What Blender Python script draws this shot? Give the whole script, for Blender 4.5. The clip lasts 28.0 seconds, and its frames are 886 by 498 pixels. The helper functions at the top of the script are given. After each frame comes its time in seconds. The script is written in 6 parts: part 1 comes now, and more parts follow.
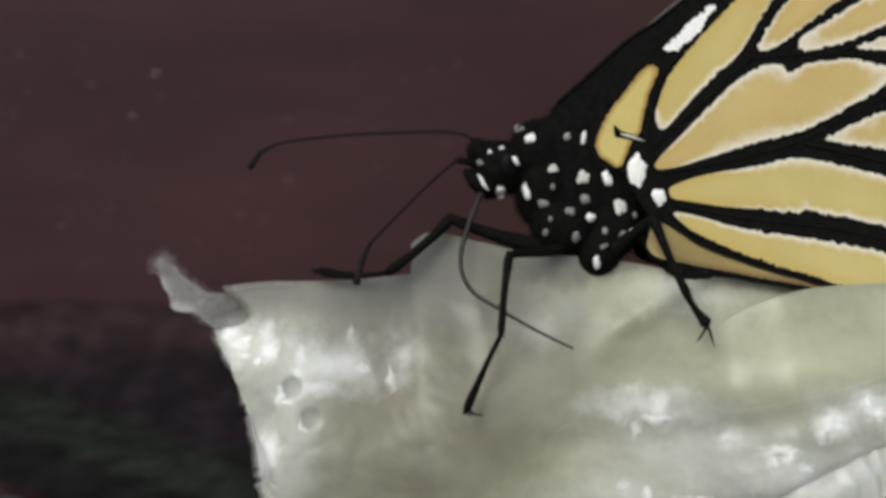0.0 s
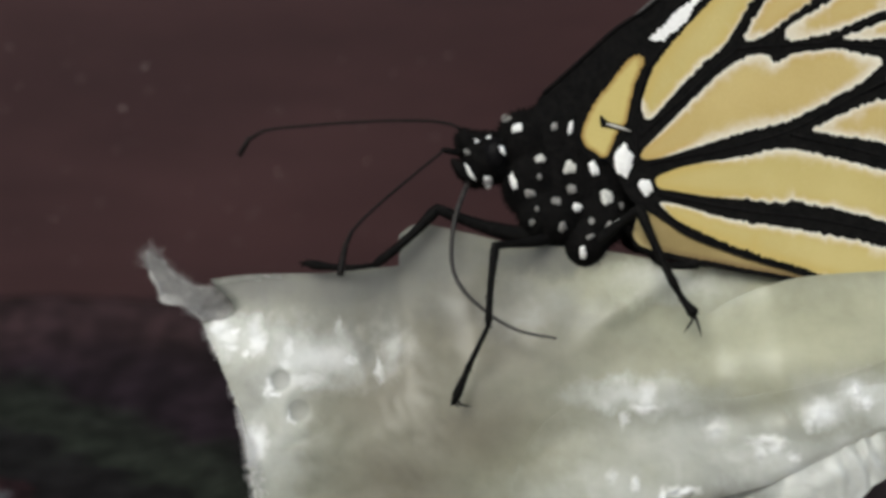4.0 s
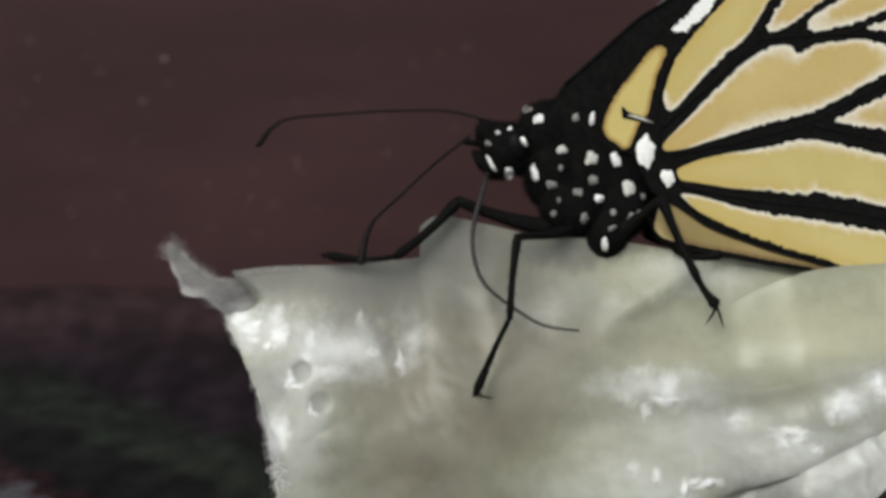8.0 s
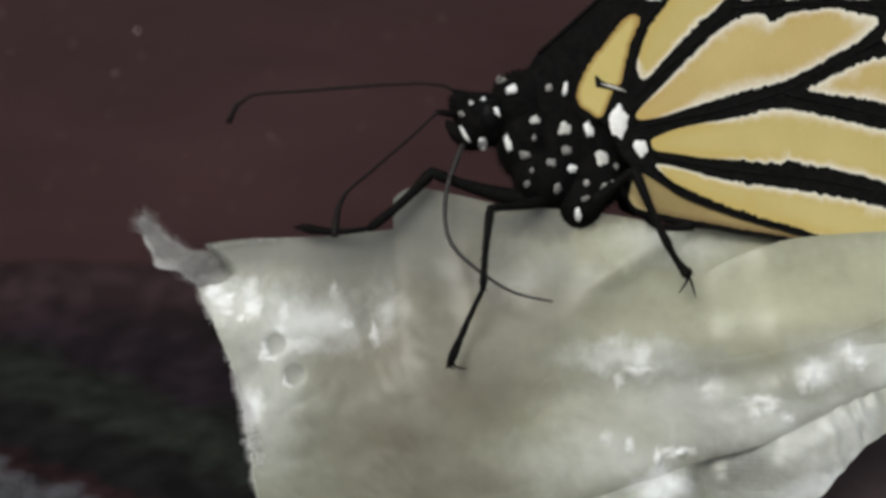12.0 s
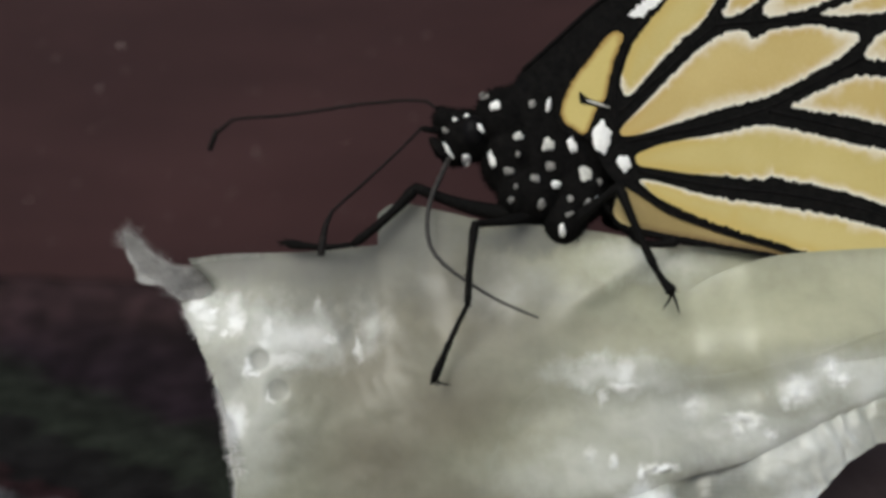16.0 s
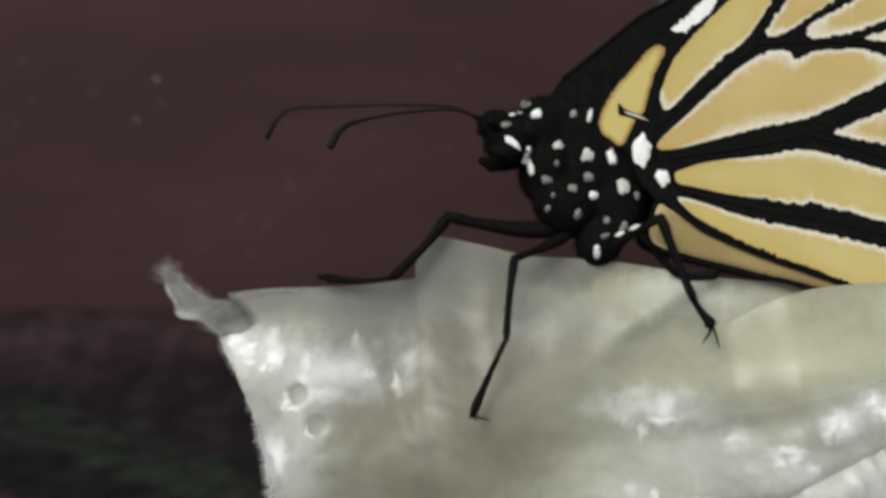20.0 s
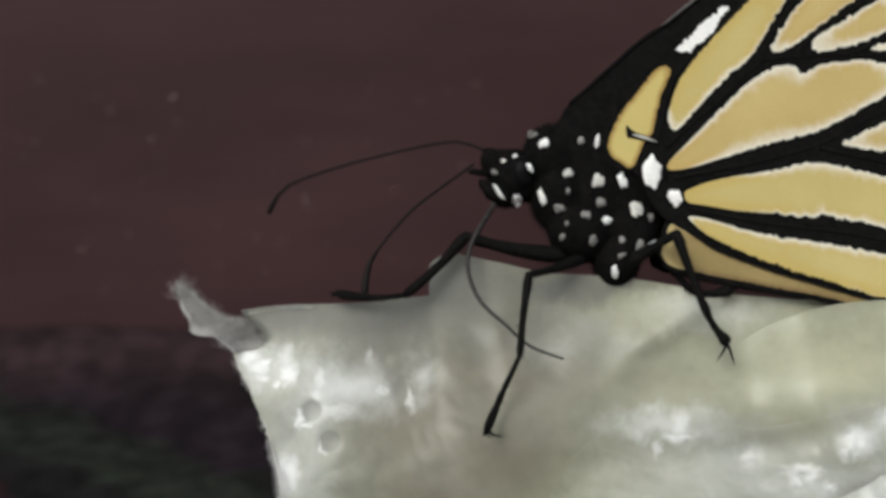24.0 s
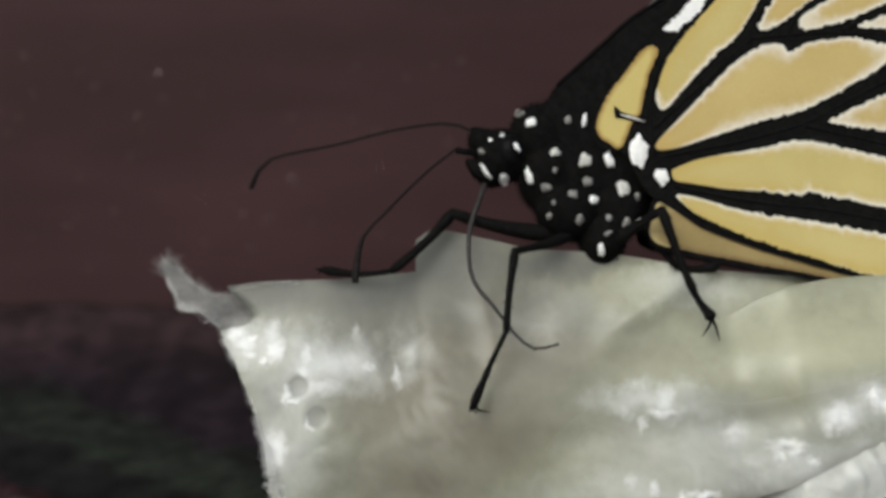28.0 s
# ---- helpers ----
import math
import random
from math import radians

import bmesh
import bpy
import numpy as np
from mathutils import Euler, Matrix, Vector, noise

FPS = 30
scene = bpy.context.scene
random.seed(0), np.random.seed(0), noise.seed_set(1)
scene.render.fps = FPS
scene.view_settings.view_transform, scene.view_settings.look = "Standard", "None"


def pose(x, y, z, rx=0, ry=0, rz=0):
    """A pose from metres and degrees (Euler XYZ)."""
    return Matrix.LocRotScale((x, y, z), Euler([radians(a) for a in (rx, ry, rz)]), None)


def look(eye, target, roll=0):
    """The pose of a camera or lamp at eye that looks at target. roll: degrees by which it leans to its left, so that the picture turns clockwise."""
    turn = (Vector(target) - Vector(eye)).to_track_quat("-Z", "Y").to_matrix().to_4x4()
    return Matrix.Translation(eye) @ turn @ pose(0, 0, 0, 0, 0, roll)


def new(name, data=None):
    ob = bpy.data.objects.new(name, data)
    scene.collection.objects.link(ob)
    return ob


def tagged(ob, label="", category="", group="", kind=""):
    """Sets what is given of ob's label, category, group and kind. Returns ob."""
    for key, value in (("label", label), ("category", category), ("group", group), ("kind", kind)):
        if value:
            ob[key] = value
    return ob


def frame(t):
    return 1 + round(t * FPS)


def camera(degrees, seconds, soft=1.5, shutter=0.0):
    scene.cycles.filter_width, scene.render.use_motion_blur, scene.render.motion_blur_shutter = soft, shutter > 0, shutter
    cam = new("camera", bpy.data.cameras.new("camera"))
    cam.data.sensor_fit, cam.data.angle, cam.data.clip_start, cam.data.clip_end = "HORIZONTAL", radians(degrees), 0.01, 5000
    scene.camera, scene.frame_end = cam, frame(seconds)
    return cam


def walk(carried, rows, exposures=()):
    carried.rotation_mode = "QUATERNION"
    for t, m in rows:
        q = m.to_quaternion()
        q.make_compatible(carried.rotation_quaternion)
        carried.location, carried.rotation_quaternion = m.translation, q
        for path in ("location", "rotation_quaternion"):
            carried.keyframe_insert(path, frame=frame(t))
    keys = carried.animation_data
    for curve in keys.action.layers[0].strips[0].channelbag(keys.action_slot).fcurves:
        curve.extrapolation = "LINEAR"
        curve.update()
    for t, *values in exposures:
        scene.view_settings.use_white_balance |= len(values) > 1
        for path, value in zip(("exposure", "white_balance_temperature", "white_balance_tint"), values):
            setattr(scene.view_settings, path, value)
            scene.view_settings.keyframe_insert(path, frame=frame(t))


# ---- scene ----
import functools

from mathutils.bvhtree import BVHTree
from mathutils.geometry import delaunay_2d_cdt

# Everything is drawn in millimetres on an upright sheet that faces the lens:
# x to the side, y away from the lens, z up the sheet; the sheet leans back by 20 degrees.
MM = 0.001
SHEET = pose(0, 0, 0.019, -20)
REACH = 71.43                        # lens to sheet, mm
BASE = (6.636, 1.5, -0.982)          # where the butterfly stands on the sheet, mm

cam = camera(40, 28.0, soft=3.5, shutter=0.5)
cam.data.dof.use_dof, cam.data.dof.focus_distance, cam.data.dof.aperture_fstop = True, 0.0700, 22


def view(x, z, pitch, roll, yaw):
    """The camera's pose before the sheet: a small shift in mm and its turns in degrees."""
    turn = pose(0, 0, 0, 0, 0, yaw) @ pose(0, 0, 0, pitch) @ pose(0, 0, 0, 0, roll)
    return SHEET @ pose(x * MM, -REACH * MM, z * MM) @ turn @ pose(0, 0, 0, 90)


walk(cam, [
    (0, view(-0.00, 0.00, -0.000, -0.000, -0.000)),
    (0.5, view(0.27, -0.11, -0.069, -0.001, 0.185)),
    (1, view(0.67, -0.11, -0.182, 0.157, 0.304)),
    (1.5, view(0.78, -0.10, -0.233, 0.178, 0.133)),
    (2, view(1.08, 0.05, -0.366, 0.254, 0.115)),
    (2.5, view(0.86, -0.14, -0.263, 0.268, -0.229)),
    (4.5, view(0.64, 0.01, -0.410, 0.362, 0.129)),
    (5, view(0.49, 0.02, -0.236, 0.251, 0.369)),
    (5.5, view(0.30, 0.22, -0.242, 0.283, 0.548)),
    (6, view(0.39, 0.17, -0.119, 0.396, 0.841)),
    (6.5, view(0.33, 0.01, -0.044, 0.410, 0.880)),
    (7, view(0.42, 0.25, -0.375, 0.432, 0.934)),
    (7.5, view(0.48, 0.11, -0.522, 0.362, 0.896)),
    (8, view(0.35, 0.02, -0.801, 0.444, 0.685)),
    (8.5, view(0.16, -0.27, -1.025, 0.414, 0.402)),
    (9, view(0.15, -0.20, -1.560, 0.371, 0.264)),
    (9.5, view(0.23, -0.35, -1.785, 0.354, 0.155)),
    (10, view(0.62, -0.11, -2.197, 0.509, 0.291)),
    (10.5, view(0.60, -0.12, -2.233, 0.536, 0.129)),
    (11, view(0.59, -0.16, -2.158, 0.514, -0.037)),
    (11.5, view(0.68, -0.28, -1.993, 0.589, -0.126)),
    (12, view(0.84, -0.21, -1.968, 0.674, -0.149)),
    (12.5, view(0.79, -0.28, -1.834, 0.604, -0.348)),
    (14.5, view(0.60, -0.15, -1.636, 0.535, -0.735)),
    (15, view(0.65, -0.37, -1.384, 0.482, -0.763)),
    (15.5, view(0.95, -0.24, -1.383, 0.511, -0.675)),
    (16, view(0.65, -0.25, -1.197, 0.453, -1.047)),
    (16.5, view(0.60, -0.35, -0.955, 0.473, -1.188)),
    (17, view(0.64, -0.29, -0.855, 0.442, -1.178)),
    (17.5, view(0.67, -0.22, -0.830, 0.489, -1.045)),
    (18, view(0.38, -0.26, -0.723, 0.457, -1.048)),
    (18.5, view(0.70, -0.26, -0.484, 0.746, -0.551)),
    (19, view(0.42, 0.09, -0.476, 0.863, -0.341)),
    (19.5, view(0.16, 0.20, -0.286, 0.803, -0.108)),
    (20, view(-0.11, 0.33, -0.056, 0.696, 0.104)),
    (20.5, view(-0.11, 0.28, 0.259, 0.807, 0.415)),
    (21, view(-0.32, 0.12, 0.666, 0.821, 0.475)),
    (21.5, view(0.01, 0.35, 0.719, 0.878, 0.848)),
    (23.5, view(0.05, 0.29, 0.863, 0.745, 1.038)),
    (24, view(0.14, 0.25, 0.802, 0.729, 0.939)),
    (24.5, view(0.16, 0.20, 0.625, 0.773, 0.687)),
    (25, view(-0.10, 0.07, 0.414, 0.816, 0.295)),
    (25.5, view(-0.11, -0.13, 0.248, 0.670, 0.161)),
    (26, view(0.11, 0.01, -0.162, 0.561, 0.267)),
    (26.5, view(0.22, 0.29, -0.542, 0.651, 0.325)),
    (27, view(0.03, 0.16, -0.430, 0.664, 0.184)),
    (27.5, view(-0.09, 0.13, -0.332, 0.670, 0.120)),
    (28, view(0.17, 0.15, -0.250, 0.746, 0.338)),
], exposures=[(0, -0.03, 6080, 3), (8, -0.03, 6080, 3), (10.5, -0.12, 6080, 3), (18, -0.12, 6080, 3), (20.5, -0.01, 6080, 3), (28, -0.02, 6080, 3)])

# ---- light: an open, hazy sky with a veiled sun high on the left, behind the lens ----
world = bpy.data.worlds.new("sky")
scene.world = world
world.use_nodes = True
sky = world.node_tree.nodes.new("ShaderNodeTexSky")
sky.sky_type, sky.sun_disc = "NISHITA", False
sky.sun_elevation, sky.sun_rotation = radians(52), radians(205)
sky.air_density, sky.dust_density, sky.ozone_density = 1.0, 6.0, 0.6
world.node_tree.links.new(sky.outputs[0], world.node_tree.nodes["Background"].inputs[0])
world.node_tree.nodes["Background"].inputs[1].default_value = 0.10
sun = new("sun", bpy.data.lights.new("sun", "SUN"))
sun.data.energy, sun.data.angle, sun.data.color = 1.4, radians(32), (1.0, 0.96, 0.9)
sun.matrix_world = look((-0.42, -0.55, 0.95), (0, 0, 0))


# ---- materials ----
def surface(name, dark, light, grain=3.0, rough=0.6, bump=0.2, fine=14.0, spec=0.5, coat=0.0, sheen=0.0, sub=0.0, stretch=(1, 1, 1), metal=0.0):
    """Two tones mixed by coarse and fine noise (cycles per mm), with fine relief."""
    m = bpy.data.materials.new(name)
    m.use_nodes = True
    n, l = m.node_tree.nodes, m.node_tree.links
    b = n["Principled BSDF"]
    co = n.new("ShaderNodeTexCoord")
    mp = n.new("ShaderNodeMapping")
    mp.inputs["Scale"].default_value = [1000 * k for k in stretch]
    l.new(co.outputs["Object"], mp.inputs[0])
    a, f = n.new("ShaderNodeTexNoise"), n.new("ShaderNodeTexNoise")
    a.inputs["Scale"].default_value, a.inputs["Detail"].default_value = grain, 5
    f.inputs["Scale"].default_value, f.inputs["Detail"].default_value = fine, 3
    for t in (a, f):
        l.new(mp.outputs[0], t.inputs["Vector"])
    add = n.new("ShaderNodeMath")
    add.operation, add.inputs[1].default_value = "MULTIPLY_ADD", 0.35
    l.new(f.outputs[0], add.inputs[0])
    l.new(a.outputs[0], add.inputs[2])
    ramp = n.new("ShaderNodeValToRGB")
    ramp.color_ramp.elements[0].position, ramp.color_ramp.elements[1].position = 0.48, 0.86
    ramp.color_ramp.elements[0].color, ramp.color_ramp.elements[1].color = (*dark, 1), (*light, 1)
    l.new(add.outputs[0], ramp.inputs[0])
    l.new(ramp.outputs[0], b.inputs["Base Color"])
    rr = n.new("ShaderNodeMapRange")
    rr.inputs["To Min"].default_value, rr.inputs["To Max"].default_value = max(rough - 0.12, 0.03), min(rough + 0.12, 1)
    l.new(f.outputs[0], rr.inputs[0])
    l.new(rr.outputs[0], b.inputs["Roughness"])
    bp = n.new("ShaderNodeBump")
    bp.inputs["Strength"].default_value, bp.inputs["Distance"].default_value = bump, 0.0002
    l.new(add.outputs[0], bp.inputs["Height"])
    l.new(bp.outputs[0], b.inputs["Normal"])
    b.inputs["Specular IOR Level"].default_value = spec
    b.inputs["Metallic"].default_value = metal
    b.inputs["Coat Weight"].default_value, b.inputs["Coat Roughness"].default_value = coat, 0.18
    b.inputs["Sheen Weight"].default_value = sheen
    if sub:
        b.inputs["Subsurface Weight"].default_value = sub
        b.inputs["Subsurface Radius"].default_value = (0.0012, 0.0011, 0.0009)
        b.inputs["Subsurface Scale"].default_value = 1.0
    return m


def striped_cloth():
    """Dark woven cloth with broad diagonal stripes, plum black, bottle green, black, brick red and grey, its back edge
    tinted maroon to fade into the board.
    """
    m = surface("striped_cloth", (0.10, 0.10, 0.10), (1.1, 1.1, 1.1), 0.5, 0.95, 0.6, 4.0, spec=0.15)
    n, l = m.node_tree.nodes, m.node_tree.links
    co, mp = n.new("ShaderNodeTexCoord"), n.new("ShaderNodeMapping")
    l.new(co.outputs["Object"], mp.inputs[0])
    mp.inputs["Scale"].default_value = (620, 1000, 0)
    dot = n.new("ShaderNodeVectorMath")
    dot.operation, dot.inputs[1].default_value = "DOT_PRODUCT", (1, 1, 0)
    l.new(mp.outputs[0], dot.inputs[0])
    wob = n.new("ShaderNodeTexNoise")
    wob.inputs["Scale"].default_value, wob.inputs["Detail"].default_value = 240, 7
    l.new(co.outputs["Object"], wob.inputs["Vector"])
    w2 = n.new("ShaderNodeMath")
    w2.operation, w2.inputs[1].default_value = "MULTIPLY_ADD", 11.0
    l.new(wob.outputs[0], w2.inputs[0])
    l.new(dot.outputs["Value"], w2.inputs[2])
    rg = n.new("ShaderNodeMapRange")
    rg.inputs["From Min"].default_value, rg.inputs["From Max"].default_value = -33.5, 26.5
    l.new(w2.outputs[0], rg.inputs[0])
    ramp = n.new("ShaderNodeValToRGB")
    tones = ((0.0, (0.11, 0.11, 0.12)), (0.375, (0.075, 0.075, 0.083)), (0.395, (0.030, 0.013, 0.016)), (0.425, (0.024, 0.011, 0.013)), (0.44, (0.009, 0.008, 0.009)), (0.505, (0.011, 0.011, 0.011)),
             (0.53, (0.021, 0.026, 0.0195)), (0.61, (0.019, 0.022, 0.018)), (0.66, (0.0175, 0.011, 0.0165)), (0.78, (0.0185, 0.0115, 0.016)), (0.88, (0.016, 0.011, 0.012)))
    el = ramp.color_ramp.elements
    el[0].position, el[0].color = tones[0][0], (*tones[0][1], 1)
    el[1].position, el[1].color = tones[-1][0], (*tones[-1][1], 1)
    for p, c in tones[1:-1]:
        el.new(p).color = (*c, 1)
    l.new(rg.outputs[0], ramp.inputs[0])
    # Back edge mixed towards the board's maroon so that the seam fades.
    sep, hem = n.new("ShaderNodeSeparateXYZ"), n.new("ShaderNodeMapRange")
    l.new(co.outputs["Object"], sep.inputs[0])
    wav = n.new("ShaderNodeMath")
    wav.operation, wav.inputs[1].default_value = "MULTIPLY_ADD", 0.008
    l.new(wob.outputs[0], wav.inputs[0])
    l.new(sep.outputs["Y"], wav.inputs[2])
    hem.interpolation_type = "SMOOTHSTEP"
    hem.inputs["From Min"].default_value, hem.inputs["From Max"].default_value = 0.022, 0.0355
    l.new(wav.outputs[0], hem.inputs[0])
    border = n.new("ShaderNodeMix")
    border.data_type = "RGBA"
    border.inputs["B"].default_value = (0.041, 0.0235, 0.0265, 1)
    l.new(hem.outputs[0], border.inputs["Factor"])
    l.new(ramp.outputs[0], border.inputs["A"])
    b = n["Principled BSDF"]
    weave = b.inputs["Base Color"].links[0].from_socket
    mul = n.new("ShaderNodeMix")
    mul.data_type, mul.blend_type = "RGBA", "MULTIPLY"
    mul.inputs["Factor"].default_value = 0.8
    l.new(border.outputs["Result"], mul.inputs["A"])
    l.new(weave, mul.inputs["B"])
    l.new(mul.outputs["Result"], b.inputs["Base Color"])
    return m


def soaked_paper(name, bump, fine, rough, here):
    """Paper towel soaked in syrup: cream where wet, white where not soaked or where highlights are painted in, with tan
    and grey patches, some grey ones painted as shade; here(x, z) tells which patches touch this layer.
    """
    m = surface(name, (0.85, 0.85, 0.84), (1, 1, 1), 0.35, rough, bump, fine, spec=0.4, coat=0.22, sub=0.2)
    n, l = m.node_tree.nodes, m.node_tree.links
    co, warp, mix = n.new("ShaderNodeTexCoord"), n.new("ShaderNodeTexNoise"), n.new("ShaderNodeVectorMath")
    warp.inputs["Scale"].default_value, warp.inputs["Detail"].default_value, warp.inputs["Roughness"].default_value = 420, 8, 0.66
    grow = n.new("ShaderNodeMapping")
    grow.inputs["Scale"].default_value = (1.1, 1, 0.85)
    l.new(co.outputs["Object"], grow.inputs[0])
    l.new(grow.outputs[0], warp.inputs["Vector"])
    mix.operation, mix.inputs[1].default_value = "MULTIPLY_ADD", (0.0034, 0.0, 0.0036)
    l.new(warp.outputs["Color"], mix.inputs[0])
    l.new(co.outputs["Object"], mix.inputs[2])

    fleck, fine_warp = n.new("ShaderNodeVectorMath"), n.new("ShaderNodeTexNoise")
    fine_warp.inputs["Scale"].default_value, fine_warp.inputs["Detail"].default_value = 1500, 4
    l.new(co.outputs["Object"], fine_warp.inputs["Vector"])
    fleck.operation, fleck.inputs[1].default_value = "MULTIPLY_ADD", (0.001, 0.0, 0.001)
    l.new(fine_warp.outputs["Color"], fleck.inputs[0])
    l.new(co.outputs["Object"], fleck.inputs[2])

    def tone_mask(spots, source=mix.outputs[0], soft=(1.55, 0.05), off=(0.0017, 0.0018)):
        total = None
        for (x, z), a, b, k in spots:
            if not here(x, z):
                continue
            mp = n.new("ShaderNodeMapping")
            mp.vector_type = "TEXTURE"
            mp.inputs["Location"].default_value = (x * MM + off[0], 0, z * MM + off[1])
            mp.inputs["Scale"].default_value = (a * MM, 1, b * MM)
            ln, rg = n.new("ShaderNodeVectorMath"), n.new("ShaderNodeMapRange")
            ln.operation, rg.interpolation_type = "LENGTH", "SMOOTHSTEP"
            rg.inputs["From Min"].default_value, rg.inputs["From Max"].default_value = soft
            rg.inputs["To Min"].default_value, rg.inputs["To Max"].default_value = 0.0, k
            flat = n.new("ShaderNodeVectorMath")
            flat.operation, flat.inputs[1].default_value = "MULTIPLY", (1, 0, 1)
            l.new(source, mp.inputs[0])
            l.new(mp.outputs[0], flat.inputs[0])
            l.new(flat.outputs[0], ln.inputs[0])
            l.new(ln.outputs["Value"], rg.inputs[0])
            if total is None:
                total = rg.outputs[0]
            else:
                mx = n.new("ShaderNodeMath")
                mx.operation = "MAXIMUM"
                l.new(total, mx.inputs[0])
                l.new(rg.outputs[0], mx.inputs[1])
                total = mx.outputs[0]
        return total

    def tint(below, over, factor):
        if factor is None:
            return below
        k = n.new("ShaderNodeMix")
        k.data_type = "RGBA"
        l.new(factor, k.inputs["Factor"])
        if isinstance(below, tuple):
            k.inputs["A"].default_value = (*below, 1)
        else:
            l.new(below, k.inputs["A"])
        k.inputs["B"].default_value = (*over, 1)
        return k.outputs["Result"]

    c = tint((0.246, 0.249, 0.186), (0.168, 0.156, 0.111), tone_mask(TAN_SPOTS))
    c = tint(c, (0.46, 0.46, 0.322), tone_mask(CREAM_SPOTS))
    cloud, thin, whiten = n.new("ShaderNodeTexNoise"), n.new("ShaderNodeMapRange"), n.new("ShaderNodeMath")
    cloud.inputs["Scale"].default_value, cloud.inputs["Detail"].default_value, cloud.inputs["Distortion"].default_value = 400, 3, 0.5
    l.new(co.outputs["Object"], cloud.inputs["Vector"])
    thin.interpolation_type = "SMOOTHSTEP"
    thin.inputs["From Min"].default_value, thin.inputs["From Max"].default_value = 0.36, 0.6
    thin.inputs["To Min"].default_value, thin.inputs["To Max"].default_value = 0.72, 1.05
    l.new(cloud.outputs[0], thin.inputs[0])
    whiten.operation = "MULTIPLY"
    l.new(tone_mask(DRY_LIT_SPOTS), whiten.inputs[0])
    l.new(thin.outputs[0], whiten.inputs[1])
    c = tint(c, (0.88, 0.91, 0.90), whiten.outputs[0])
    c = tint(c, (0.135, 0.137, 0.12), tone_mask(GREY_SPOTS))
    # Glints and bright rims are painted into the colour as white flecks.
    c = tint(c, (0.92, 0.93, 0.92), tone_mask([(p, a * 1.3 + 0.1, b * 1.2 + 0.1, min(0.85, h * 3.2)) for p, a, b, h in GLINTS] + list(CRISP + CRISP_RIM), fleck.outputs[0], (1.3, 0.15), (0.0005, 0.0005)))
    c = tint(c, (0.18, 0.183, 0.163), tone_mask([(p, 0.62, 0.62, 0.55) for p in DIMPLES], co.outputs["Object"], (1.12, 0.8), (0, 0)))
    b = n["Principled BSDF"]
    mul = n.new("ShaderNodeMix")
    mul.data_type, mul.blend_type = "RGBA", "MULTIPLY"
    mul.inputs["Factor"].default_value = 1.0
    l.new(c, mul.inputs["A"])
    l.new(b.inputs["Base Color"].links[0].from_socket, mul.inputs["B"])
    l.new(mul.outputs["Result"], b.inputs["Base Color"])
    return m


DIMPLES = ((-8.72, -7.99), (-7.63, -9.68))
# Highlights on the wet fold: painted white and raised as small bumps.
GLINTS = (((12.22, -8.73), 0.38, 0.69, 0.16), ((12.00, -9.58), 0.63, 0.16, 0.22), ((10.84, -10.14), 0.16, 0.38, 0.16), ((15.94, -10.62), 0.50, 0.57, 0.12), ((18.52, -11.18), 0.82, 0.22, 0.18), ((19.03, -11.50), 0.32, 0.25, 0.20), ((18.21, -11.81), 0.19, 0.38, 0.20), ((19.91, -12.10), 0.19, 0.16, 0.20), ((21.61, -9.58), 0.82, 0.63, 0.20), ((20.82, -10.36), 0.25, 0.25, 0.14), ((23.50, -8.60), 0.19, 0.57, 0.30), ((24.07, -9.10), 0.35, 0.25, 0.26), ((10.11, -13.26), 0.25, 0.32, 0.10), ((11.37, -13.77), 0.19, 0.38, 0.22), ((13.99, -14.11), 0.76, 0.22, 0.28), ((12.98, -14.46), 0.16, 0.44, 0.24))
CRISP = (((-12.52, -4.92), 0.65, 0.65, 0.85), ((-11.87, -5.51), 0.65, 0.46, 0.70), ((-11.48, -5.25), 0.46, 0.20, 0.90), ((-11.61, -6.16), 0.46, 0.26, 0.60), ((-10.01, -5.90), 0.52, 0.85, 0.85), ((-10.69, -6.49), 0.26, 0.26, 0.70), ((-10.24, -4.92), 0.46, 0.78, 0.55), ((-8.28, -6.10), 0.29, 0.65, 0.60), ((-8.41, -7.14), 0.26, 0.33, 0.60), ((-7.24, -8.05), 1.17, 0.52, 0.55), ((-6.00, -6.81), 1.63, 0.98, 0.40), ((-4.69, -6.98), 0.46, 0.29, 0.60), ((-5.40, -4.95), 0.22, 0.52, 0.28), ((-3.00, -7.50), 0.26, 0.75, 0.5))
# White at the dimples' lower left rims paints the light they catch.
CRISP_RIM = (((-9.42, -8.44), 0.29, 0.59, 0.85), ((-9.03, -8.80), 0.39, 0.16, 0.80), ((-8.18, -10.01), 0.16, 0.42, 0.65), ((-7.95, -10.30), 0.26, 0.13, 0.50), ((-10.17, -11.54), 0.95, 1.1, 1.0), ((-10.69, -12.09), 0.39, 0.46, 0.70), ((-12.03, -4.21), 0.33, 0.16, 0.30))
CREAM_SPOTS = (((21.09, -5.60), 9.0, 3.4, 0.9), ((13.80, -6.60), 5.0, 2.2, 0.45), ((25.73, -3.95), 6.0, 3.0, 0.8), ((15.45, -2.95), 5.0, 1.2, 0.5), ((11.81, -2.45), 4.0, 1.6, 0.7), ((9.82, -12.90), 6.0, 3.0, 0.4))
